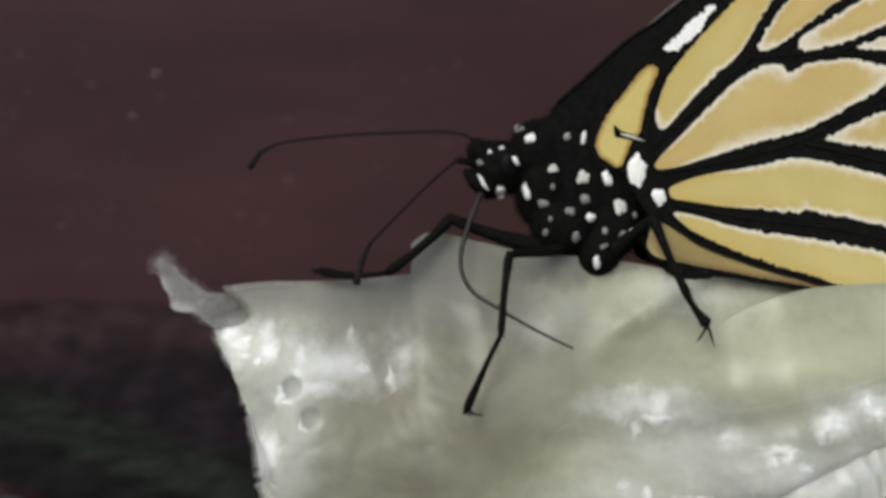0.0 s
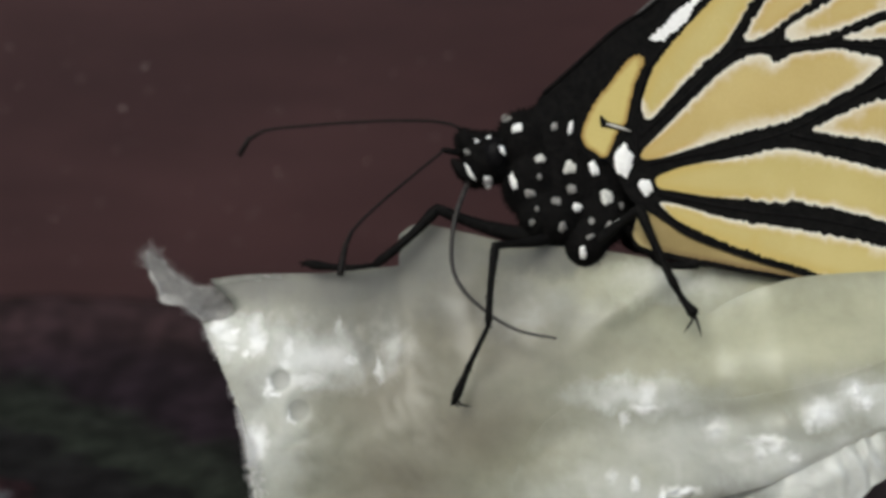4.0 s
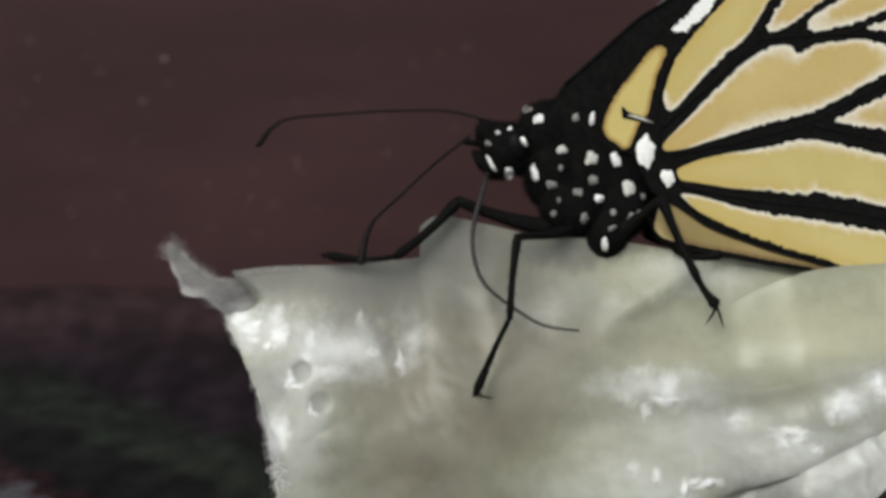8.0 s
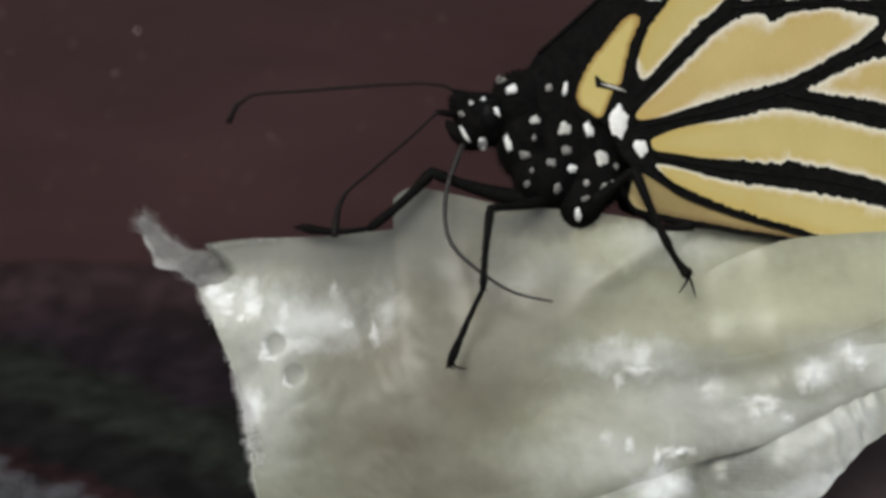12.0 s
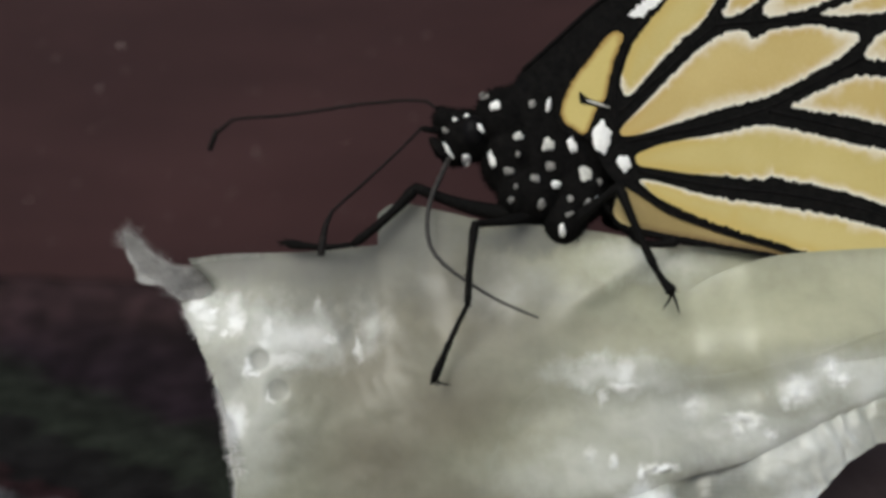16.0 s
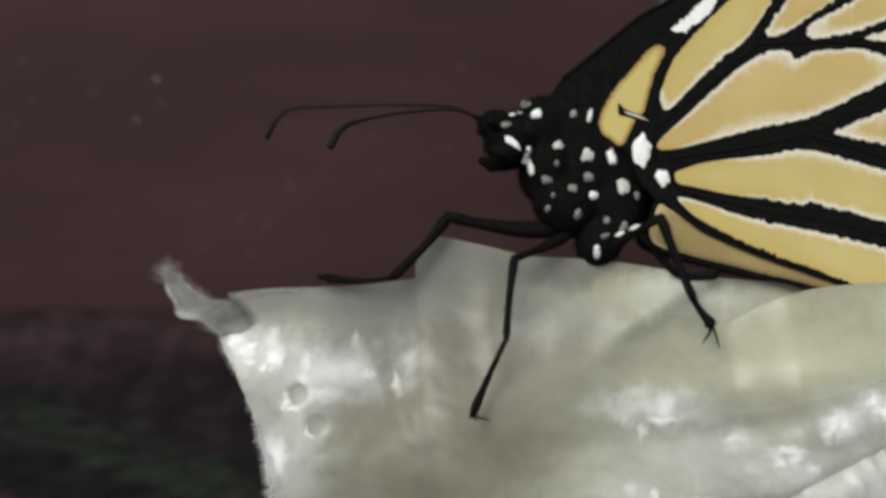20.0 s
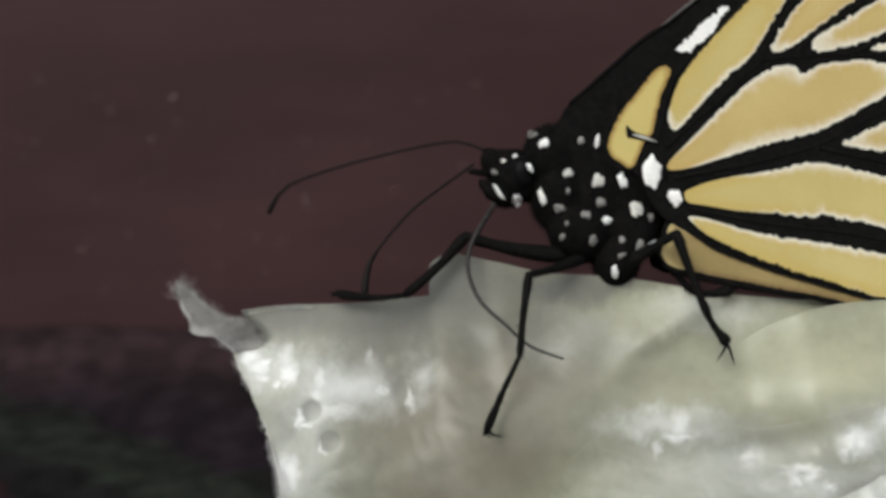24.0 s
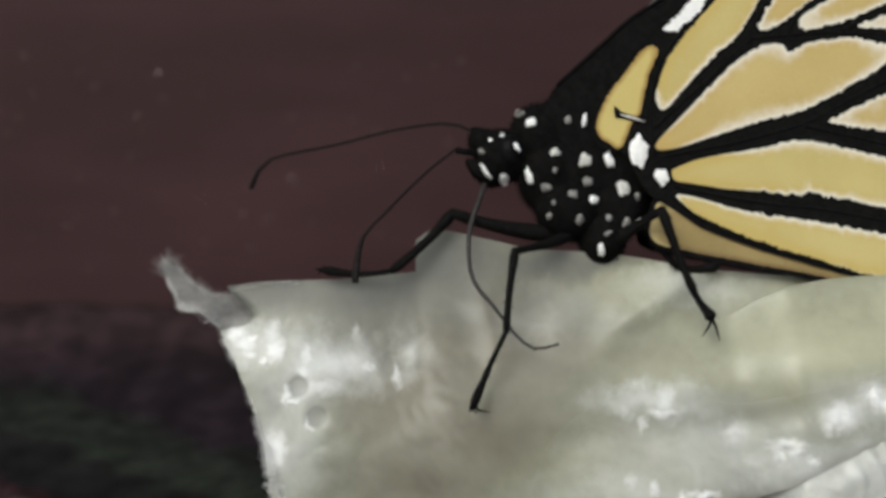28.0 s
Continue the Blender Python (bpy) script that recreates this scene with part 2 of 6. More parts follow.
# Unsoaked white paper, and bright patches painted for lit bulges and glints.
DRY_LIT_SPOTS = (((-11.6, -5.6), 2.2, 1.6, 0.6), ((-7.2, -6.7), 3.6, 2.0, 0.6), ((-9.2, -8.2), 3.0, 2.6, 0.4), ((-9.42, -10.91), 2.8, 5.0, 0.33), ((-2.5, -5.9), 1.2, 1.6, 0.38),
             ((12.64, -9.09), 3.6, 1.1, 0.4), ((20.10, -13.23), 8.5, 2.6, 0.5), ((24.74, -9.09), 5.0, 1.7, 0.48), ((10.48, -14.56), 5.5, 2.6, 0.35), ((14.0, -2.6), 3.6, 1.1, 0.3), ((5.84, -3.95), 3.2, 1.8, 0.2), ((23.08, -16.22), 6, 1.8, 0.75), ((15.45, -11.91), 7.5, 3.2, 0.32), ((21.45, -9.57), 1.5, 0.9, 0.6), ((23.65, -8.63), 1.6, 0.8, 0.7), ((15.93, -10.99), 0.9, 0.9, 0.35), ((10.90, -8.85), 3.0, 0.9, 0.5), ((13.45, -16.11), 2.2, 1.3, 0.95), ((23.20, -13.07), 4.0, 2.6, 0.55))
TAN_SPOTS = (((2.19, -10.91), 6.5, 3.2, 1.0), ((10.15, -6.43), 5.0, 0.9, 0.6), ((-1.79, -13.56), 4.5, 4.0, 1.0), ((2.19, -4.94), 7.0, 4.5, 1.0), ((-2.45, -7.59), 5.5, 5.0, 1.0), ((-4.78, -13.23), 3.5, 3.0, 0.6), ((0.53, -16.22), 7.0, 2.5, 0.8))
# Grey patches; some paint shade: below the body, in the pocket, at the tip.
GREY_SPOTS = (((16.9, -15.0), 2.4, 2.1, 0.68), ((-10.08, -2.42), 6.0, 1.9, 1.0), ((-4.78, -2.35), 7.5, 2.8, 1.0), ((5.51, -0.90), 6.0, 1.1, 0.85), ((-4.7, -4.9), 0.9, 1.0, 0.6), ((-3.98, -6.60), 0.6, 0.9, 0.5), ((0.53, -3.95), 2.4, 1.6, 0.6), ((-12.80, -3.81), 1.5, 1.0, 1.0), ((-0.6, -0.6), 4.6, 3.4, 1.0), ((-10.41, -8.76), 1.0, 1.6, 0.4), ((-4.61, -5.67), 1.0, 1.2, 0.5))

BOARD = surface("maroon_painted_board", (0.043, 0.0205, 0.0225), (0.068, 0.0325, 0.0345), 0.06, 0.62, 0.12, 0.45, spec=0.3, stretch=(0.5, 1, 1.4))
DECK = surface("worn_brown_deck", (0.10, 0.070, 0.068), (0.19, 0.145, 0.14), 0.10, 0.7, 0.3, 1.2, spec=0.3)
CLOTH = striped_cloth()
SPECK = surface("pale_dust", (0.7, 0.64, 0.62), (0.85, 0.8, 0.78), 3, 0.9)
SMUDGE = surface("dusty_smudge", (0.075, 0.046, 0.047), (0.125, 0.085, 0.085), 2, 0.9)
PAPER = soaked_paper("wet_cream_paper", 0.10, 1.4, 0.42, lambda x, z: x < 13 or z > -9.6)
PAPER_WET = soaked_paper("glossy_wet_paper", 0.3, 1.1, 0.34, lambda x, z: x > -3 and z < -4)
PAPER_WET.node_tree.nodes["Principled BSDF"].inputs["Coat Weight"].default_value = 0.25
PAPER_WET.node_tree.nodes["Principled BSDF"].inputs["Coat Roughness"].default_value = 0.2
FLUFF = surface("fluffed_dry_paper", (0.24, 0.235, 0.225), (0.42, 0.415, 0.40), 0.8, 0.9, 0.5, 5.0, spec=0.1)
WISP = surface("grey_paper_wisps", (0.34, 0.33, 0.32), (0.48, 0.47, 0.455), 3, 0.9)
FIBRE = surface("paper_fibres", (0.86, 0.86, 0.84), (0.95, 0.95, 0.94), 3, 0.8)
BLACK = surface("black_scales", (0.0033, 0.0033, 0.0033), (0.009, 0.0084, 0.008), 3, 0.85, 0.4, 16, spec=0.07)
FUR = surface("black_fur", (0.0033, 0.0033, 0.0033), (0.009, 0.0084, 0.008), 4, 0.9, 0.5, 18, spec=0.06)
SHELL = surface("black_leg_shell", (0.003, 0.003, 0.003), (0.009, 0.0085, 0.008), 4, 0.7, 0.3, 12, spec=0.06)
FEELER = surface("dark_brown_feeler", (0.006, 0.005, 0.005), (0.016, 0.013, 0.012), 2, 0.6, 0.2, 12, spec=0.15)
HORN = surface("grey_brown_horn", (0.016, 0.0145, 0.0135), (0.040, 0.036, 0.033), 4, 0.45, 0.2, 12, spec=0.4)
EYE = surface("black_eye", (0.004, 0.004, 0.005), (0.009, 0.0085, 0.0085), 6, 0.3, 0.1, 24, spec=0.04)
WHITE = surface("white_scales", (0.88, 0.88, 0.86), (0.97, 0.97, 0.95), 4, 0.75, 0.4, 16, spec=0.2)
PALE = surface("pale_grey_scales", (0.52, 0.52, 0.48), (0.72, 0.71, 0.66), 4, 0.8, 0.4, 16, spec=0.2)
LIT_EDGE = surface("grey_lit_edge", (0.06, 0.058, 0.056), (0.12, 0.115, 0.11), 4, 0.6, 0.3, 12, spec=0.3)
GREY = surface("grey_scales", (0.16, 0.155, 0.145), (0.36, 0.35, 0.33), 4, 0.8, 0.4, 16, spec=0.2)


def graded(m, edge, rim, wide=1.0, ragged_rim=0.45):
    """Lets a wing cell's tone turn towards edge near its border, and towards the pale rim where the rim reaches."""
    n, l = m.node_tree.nodes, m.node_tree.links
    b = n["Principled BSDF"]
    tone = b.inputs["Base Color"].links[0].from_socket
    co, wob = n.new("ShaderNodeTexCoord"), n.new("ShaderNodeTexNoise")
    wob.inputs["Scale"].default_value, wob.inputs["Detail"].default_value = 2600, 3
    l.new(co.outputs["Object"], wob.inputs["Vector"])

    def layer(name, colour, low, high, below, wobble):
        at, add, far, mix = n.new("ShaderNodeAttribute"), n.new("ShaderNodeMath"), n.new("ShaderNodeMapRange"), n.new("ShaderNodeMix")
        at.attribute_name = name
        add.operation, add.inputs[1].default_value = "MULTIPLY_ADD", wobble
        l.new(wob.outputs[0], add.inputs[0])
        l.new(at.outputs["Fac"], add.inputs[2])
        far.interpolation_type = "SMOOTHSTEP"
        far.inputs["From Min"].default_value, far.inputs["From Max"].default_value = low + wobble / 2, high + wobble / 2
        l.new(add.outputs[0], far.inputs[0])
        mix.data_type = "RGBA"
        l.new(far.outputs[0], mix.inputs["Factor"])
        l.new(below, mix.inputs["A"])
        mix.inputs["B"].default_value = (*colour, 1)
        return mix.outputs["Result"]

    tone = layer("inward", edge, wide, 0.0, tone, 0.0)
    tone = layer("rim", rim, 0.0, 1.2, tone, ragged_rim)
    l.new(tone, b.inputs["Base Color"])
    return m


CREAM_RIM = (0.77, 0.745, 0.645)
YELLOW = graded(surface("pale_yellow_wing", (0.49, 0.40, 0.143), (0.575, 0.482, 0.196), 0.18, 0.65, 0.35, 9, spec=0.25), (0.53, 0.405, 0.13), CREAM_RIM)
ORANGE = graded(surface("buff_orange_wing", (0.495, 0.38, 0.143), (0.575, 0.457, 0.19), 0.18, 0.65, 0.35, 9, spec=0.25), (0.51, 0.365, 0.125), CREAM_RIM)
AMBER = graded(surface("amber_wing", (0.54, 0.44, 0.15), (0.62, 0.52, 0.2), 0.18, 0.65, 0.35, 9, spec=0.25), (0.36, 0.23, 0.06), CREAM_RIM, 0.42)
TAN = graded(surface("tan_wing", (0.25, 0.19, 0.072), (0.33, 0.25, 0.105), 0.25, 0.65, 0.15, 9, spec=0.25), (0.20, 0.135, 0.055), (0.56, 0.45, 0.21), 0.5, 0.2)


# ---- building helpers ----
def part(name, bm, material, parent=None, label="", smooth=True):
    """Links a bmesh drawn in mm as one mesh, under a thing or part if one is given."""
    bm.transform(Matrix.Scale(MM, 4))
    me = bpy.data.meshes.new(name)
    bm.to_mesh(me)
    bm.free()
    if smooth:
        me.polygons.foreach_set("use_smooth", [True] * len(me.polygons))
    me.materials.append(material)
    ob = new(name, me)
    if parent:
        ob.parent = parent
    if label:
        ob["label"] = label
    return ob


def ball(bm, c, r, lean=0.0, rings=14):
    """An ellipsoid round c with half axes r, leant about the y axis."""
    m = Matrix.Translation(c) @ Matrix.Rotation(radians(lean), 4, "Y") @ Matrix.Diagonal((*r, 1))
    bmesh.ops.create_uvsphere(bm, u_segments=rings * 2, v_segments=rings, radius=1, matrix=m)


def blob(bm, balls, mid, rings=40):
    """One closed skin round several overlapping ellipsoids (centre, half axes, lean), seen from mid inside them."""
    bmesh.ops.create_uvsphere(bm, u_segments=rings * 2, v_segments=rings, radius=1)
    mid = Vector(mid)
    for v in bm.verts:
        d = v.co.normalized()
        far = []
        for c, h, lean in balls:
            m = Matrix.Diagonal((1 / h[0], 1 / h[1], 1 / h[2])) @ Matrix.Rotation(radians(-lean), 3, "Y")
            o, w = m @ (mid - Vector(c)), m @ d
            a, b, k = w.dot(w), o.dot(w), o.dot(o) - 1
            if b * b - a * k > 0:
                far.append((-b + math.sqrt(b * b - a * k)) / a)
        top = max(far)
        v.co = mid + d * (math.log(sum(math.exp(7 * (f - top)) for f in far)) / 7 + top - 0.05)


def tube(bm, pts, radii, sides=8):
    """A tapered tube along pts."""
    pts = [Vector(p) for p in pts]
    rings = []
    for i, p in enumerate(pts):
        d = (pts[min(i + 1, len(pts) - 1)] - pts[max(i - 1, 0)]).normalized()
        s = d.cross(Vector((0, 1, 0)) if abs(d.y) < 0.9 else Vector((1, 0, 0))).normalized()
        q = d.cross(s)
        rings.append([bm.verts.new(p + radii[i] * (math.cos(a) * s + math.sin(a) * q)) for a in (2 * math.pi * k / sides for k in range(sides))])
    for a, b in zip(rings, rings[1:]):
        for k in range(sides):
            bm.faces.new((a[k], a[(k + 1) % sides], b[(k + 1) % sides], b[k]))
    bm.faces.new(rings[0][::-1])
    bm.faces.new(rings[-1])


def spline(pts, n, closed=False):
    """n points evenly along a smooth curve through pts (2 or 3 values each)."""
    p = np.array(pts, float)
    m = len(p)
    get = (lambda i: p[i % m]) if closed else (lambda i: p[min(max(i, 0), m - 1)])
    out = []
    for i in range(m if closed else m - 1):
        a, b, c, d = get(i - 1), get(i), get(i + 1), get(i + 2)
        for k in range(16):
            t = k / 16
            out.append(0.5 * (2 * b + (c - a) * t + (2 * a - 5 * b + 4 * c - d) * t * t + (3 * b - a - 3 * c + d) * t ** 3))
    out.append(get(0) if closed else p[-1])
    out = np.array(out)
    s = np.concatenate([[0], np.cumsum(np.linalg.norm(np.diff(out, axis=0), axis=1))])
    want = np.linspace(0, s[-1], n, endpoint=not closed)
    return np.stack([np.interp(want, s, out[:, k]) for k in range(out.shape[1])], 1)


def panel(bm, ring, y0, y1):
    """A thin plate: a closed outline (x, z) between two depths, with a closed front at y1 and back at y0."""
    fr = [bm.verts.new((x, y1, z)) for x, z in ring]
    bk = [bm.verts.new((x, y0, z)) for x, z in ring]
    n = len(ring)
    for i in range(n):
        bm.faces.new((fr[i], fr[(i + 1) % n], bk[(i + 1) % n], bk[i]))
    for v in (fr, bk):
        bmesh.ops.triangle_fill(bm, edges=[bm.edges.get((v[i], v[(i + 1) % n])) for i in range(n)], use_beauty=True)
    bmesh.ops.recalc_face_normals(bm, faces=bm.faces[:])


def ragged(ring, inset, rough, scale=3.0, seed=0.0):
    """The outline drawn in by inset, more here and less there."""
    area = sum(a[0] * b[1] - b[0] * a[1] for a, b in zip(ring, np.roll(ring, -1, 0)))
    t = np.roll(ring, -1, 0) - np.roll(ring, 1, 0)
    nrm = np.stack([-t[:, 1], t[:, 0]], 1) / np.maximum(np.linalg.norm(t, axis=1), 1e-6)[:, None] * (1 if area > 0 else -1)
    d = np.array([inset + rough * (noise.noise((x * scale, z * scale, seed)) + 0.5 * noise.noise((x * scale * 4, z * scale * 4, seed + 5))) for x, z in ring])
    return ring + nrm * np.maximum(d, -abs(rough))[:, None]


# ---- the setting ----
def slab(name, x0, x1, y0, y1, z0, z1, material):
    bm = bmesh.new()
    bmesh.ops.create_cube(bm, size=1, matrix=Matrix.Translation(((x0 + x1) / 2, (y0 + y1) / 2, (z0 + z1) / 2)) @ Matrix.Diagonal((x1 - x0, y1 - y0, z1 - z0, 1)))
    bmesh.ops.bevel(bm, geom=bm.edges[:], offset=min(1.5, (z1 - z0) / 8), segments=2, affect="EDGES")
    return part(name, bm, material, smooth=False)


ground = tagged(slab("ground", -2500, 2500, -2500, 2500, -30, 0, DECK), "worn brown wooden deck under the towel and cloth", "deck", kind="structure")
board = tagged(slab("wall_back", -320, 320, 30, 48, 0.05, 190, BOARD), "dark maroon painted wooden board behind the butterfly", "board", kind="structure")


def specks():
    """Pale motes of dust and dull smudges on the board."""
    rnd = random.Random(4)
    for x, z, a, b in ((-23.2, 23.2, 0.15, 0.08), (-25.3, 19.7, 0.13, 0.05), (-13.0, 14.4, 0.06, 0.08), (-5.5, 15.1, 0.05, 0.06), (-17.2, 11.2, 0.07, 0.05), (-32.2, 10.2, 0.09, 0.05), (-20.5, 12.5, 0.05, 0.04), (-33.6, 21.6, 0.06, 0.05)):
        bm = bmesh.new()
        ball(bm, (x, 30.0, z), (a, 0.06, b), rnd.uniform(-25, 25), 6)
        part("speck", bm, SPECK, board)
    for x, z in (((-33.9, 24.8), (-29.5, 23.4), (-28.5, 22.2), (-35.0, 19.7), (-12.3, 13.5), (-24.0, 12.8), (-25.3, 16.8), (-7.7, 19.2), (-20.0, 21.4), (-13.2, 19.5), (-24.0, 22.9), (-15.5, 16.8))
                 + tuple((rnd.uniform(-38, 4), rnd.uniform(4, 27)) for _ in range(34))):
        bm = bmesh.new()
        ball(bm, (x, 30.0, z), (rnd.uniform(0.1, 0.34), 0.04, rnd.uniform(0.06, 0.2)), rnd.uniform(-50, 50), 6)
        part("smudge", bm, SMUDGE, board)


specks()


def cloth():
    """A dark striped cloth lying rumpled on the deck, its back edge against the board."""
    bm = bmesh.new()
    nx, ny = 120, 70
    grid = []
    for j in range(ny + 1):
        row = []
        for i in range(nx + 1):
            x, y = -95 + 108 * i / nx, -38 + 67.7 * j / ny
            lift = 0.8 + 0.9 * noise.noise((x * 0.07 + 3, y * 0.1, 0)) + 0.25 * noise.noise((x * 0.3, y * 0.35, 4))
            lift += 2.4 * max(0, (y - 22) / 7.7) ** 3
            row.append(bm.verts.new((x + 0.8 * noise.noise((y * 0.2, 1, 0)), y, max(lift, 0.25))))
        grid.append(row)
    for j in range(ny):
        for i in range(nx):
            bm.faces.new((grid[j][i], grid[j][i + 1], grid[j + 1][i + 1], grid[j + 1][i]))
    edge = [e for e in bm.edges if e.is_boundary]
    low = bmesh.ops.extrude_edge_only(bm, edges=edge)["geom"]
    for v in low:
        if isinstance(v, bmesh.types.BMVert):
            v.co.z = 0.0
    bmesh.ops.recalc_face_normals(bm, faces=bm.faces[:])
    return tagged(part("striped_cloth", bm, CLOTH), "dark rumpled cloth with plum, green and red stripes on the deck", "cloth")


cloth()


# ---- the paper towel ----
def empty(name, m):
    ob = new(name)
    ob.empty_display_size = 0.005
    ob.matrix_world = m
    return ob


towel = tagged(empty("paper_towel", SHEET), "wet folded cream paper towel with a torn fibrous edge", "paper towel")


def patch(name, top, right, bottom, left, nx, ny, depth, material, label="", thick=0.22, tufts=0.0, wavy=2.0):
    """A sheet of paper between four edges (x, z), each drawn from left to right or from top to bottom; depth(x, z, s, r) pushes it back."""
    t, b = spline(top, nx + 1), spline(bottom, nx + 1)
    l, q = spline(left, ny + 1), spline(right, ny + 1)
    bm = bmesh.new()
    front, back = [], []
    for j in range(ny + 1):
        r = j / ny
        f, k = [], []
        for i in range(nx + 1):
            s = i / nx
            p = (1 - r) * t[i] + r * b[i] + (1 - s) * l[j] + s * q[j] - ((1 - s) * (1 - r) * t[0] + s * (1 - r) * t[-1] + (1 - s) * r * b[0] + s * r * b[-1])
            x, z = p
            if tufts:
                e = min(1, s * 12)
                x += (1 - e) * tufts * (noise.noise((z * 2.2, 0, 9)) + 0.6 * noise.noise((z * 6, 0, 3)))
                e = min(1, r * 20)
                z += (1 - e) * tufts * 0.3 * (noise.noise((x * 2.2, 0, 7)) + 0.5 * noise.noise((x * 6, 0, 5)))
            if r > 0.8:
                z += (r - 0.8) * wavy * (noise.noise((x * 0.45, 4, 1)) + 0.5 * noise.noise((x * 1.3, 2, 6)))
            y = depth(x, z, s, r)
            f.append(bm.verts.new((x, y, z)))
            k.append(bm.verts.new((x, y + thick, z)))
        front.append(f)
        back.append(k)
    for g, flip in ((front, 1), (back, -1)):
        for j in range(ny):
            for i in range(nx):
                bm.faces.new((g[j][i], g[j + 1][i], g[j + 1][i + 1], g[j][i + 1])[::flip])
    rim = [(j, 0) for j in range(ny)] + [(ny, i) for i in range(nx)] + [(j, nx) for j in range(ny, 0, -1)] + [(0, i) for i in range(nx, 0, -1)]
    walls = [[bm.verts.new(g[j][i].co) for j, i in rim] for g in (front, back)]
    for i in range(len(rim)):
        k = (i + 1) % len(rim)
        bm.faces.new((walls[0][i], walls[1][i], walls[1][k], walls[0][k]))
    BEDS[name] = BVHTree.FromBMesh(bm)
    return part(name, bm, material, towel, label)


def crumple(x, z, big, small, seed=0.0):
    """Relief of soft creases: rounded folds with some sharp ridges."""
    a = noise.noise((x * 0.16 + seed, z * 0.22, seed))
    b = 1 - 2 * abs(noise.noise((x * 0.32 - z * 0.1 + seed, z * 0.55, seed + 2)))
    c = 1 - 2 * abs(noise.noise((x * 0.9 + seed, z * 1.1 + x * 0.3, seed + 4)))
    return big * (a + 0.2 * b) + small * c


def dimpled(x, z):
    d = 0.0
    for u, v in DIMPLES:
        q = math.hypot(x - u, z - v) / 0.62
        d += 0.09 / (1 + math.exp((q - 1) * 10))
    return d


def swell(t):
    t = max(0, min(1, t))
    return t * t * (3 - 2 * t)


def torn_depth(x, z, s):
    r = max(0, min(1, (-1.95 - z) / 19.2))
    lean = 0.7 - 2.4 * swell(r * 1.7) - 1.0 * r
    puff = 0.5 * math.exp(-((x + 9) / 5) ** 2 - ((z + 6) / 3.2) ** 2)
    lip = 0.30 * max(0, 1 - s * 22) ** 2 * max(0, 1 - r * 4)
    return lean - lip - puff + crumple(x, z, 0.26, 0.03 * min(1, r * 8)) * min(1, 0.15 + r * 5) + dimpled(x, z)


def first_depth(x, z, s, _):
    """The torn layer, pressed back where the next layer lies over it."""
    return torn_depth(x, z, s) + 0.5 * swell((x + 1.5 - np.interp(-z, (6.6, 11.9, 21.0), (0, 1.1, 3.0))) / 0.9)


def second_depth(x, z, s, r):
    lean = -0.1 - 2.2 * swell(r * 1.7) - 0.6 * r
    own = lean + crumple(x, z, 0.17, 0.012, 11.0) * min(1, 0.1 + r * 5)
    own -= 0.55 * math.exp(-((z + 4.9 - 0.571 * (x - 10.3) - 0.7) / 1.0) ** 2) * swell((x - 8) / 4) * (1 - swell((x - 15.5) / 2))
    low = max(0, (-1.4 - z) / 20)
    k = min(1, s * 5)
    k = k * k * (3 - 2 * k)
    return own * k + (1 - k) * (torn_depth(x, z, 0.5) - 0.12 + 0.105 * swell((low - 0.12) * 7))


BEDS = {}


def lies_on(names, x, z, up=0.12):
    """The depth of the nearest of the named layers at (x, z), or else above it."""
    for k in range(120):
        near = [h[0].y for h in (BEDS[b].ray_cast((x, -20, z + up * k), (0, 1, 0)) for b in names) if h[0]]
        if near:
            return min(near)
    return -2.0


def flap_depth(x, z, s, r):
    """Flush with the layer under it at its tucked end, swelling away from it farther along."""
    base = lies_on(("top_layer",), min(x, 20.6), min(z, -2.3), -0.12) - 0.02
    lift = 0.3 * swell(r * 2.2) * swell(s * 4) * (1 - swell((r - 0.6) * 2.5)) + 1.2 * swell((x - 16) / 3.8)
    return base - lift + crumple(x, z, 0.12, 0.01, 23.0) * swell(r * 3) * swell(s * 5)


def fold_depth(x, z, s, r):
    """Flush with the layers under it along its upper and tucked edges, a rumpled wet bulge farther in."""
    u, v = (12.2, -9.63)
    d = z - v - 0.13 * (x - u)
    q = (-1.6 - z) / 12.5
    smooth = -0.1 - 2.2 * swell(q * 1.7) - 0.6 * q - 1.2 * swell((x - 16) / 3.8)
    ridge = -0.15 * math.exp(-d / 0.8) * math.exp(-((x - u) / 1.7) ** 2) * (1 if d > 0 else math.exp(6 * d + d / 0.8))
    wave = crumple(x, z, 0.16, 0.014, 37.0)
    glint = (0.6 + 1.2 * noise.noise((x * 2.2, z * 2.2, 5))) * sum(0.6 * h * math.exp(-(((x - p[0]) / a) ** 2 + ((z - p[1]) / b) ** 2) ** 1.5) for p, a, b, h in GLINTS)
    inner = smooth - 0.22 - 0.4 * swell(r * 1.2) + wave + ridge - glint + 0.16 * max(0, (r - 0.86) / 0.14) ** 2
    e = swell(r * 2.4) * swell(s * 4)
    return (1 - e) * (lies_on(("top_layer", "flap"), x, z) - 0.03) + e * inner


@functools.lru_cache(None)
def hem(x):
    """The depth of the wet fold's lower edge at x (tenths of a mm)."""
    return lies_on(("wet_fold",), x / 10, -20.0, 0.1)


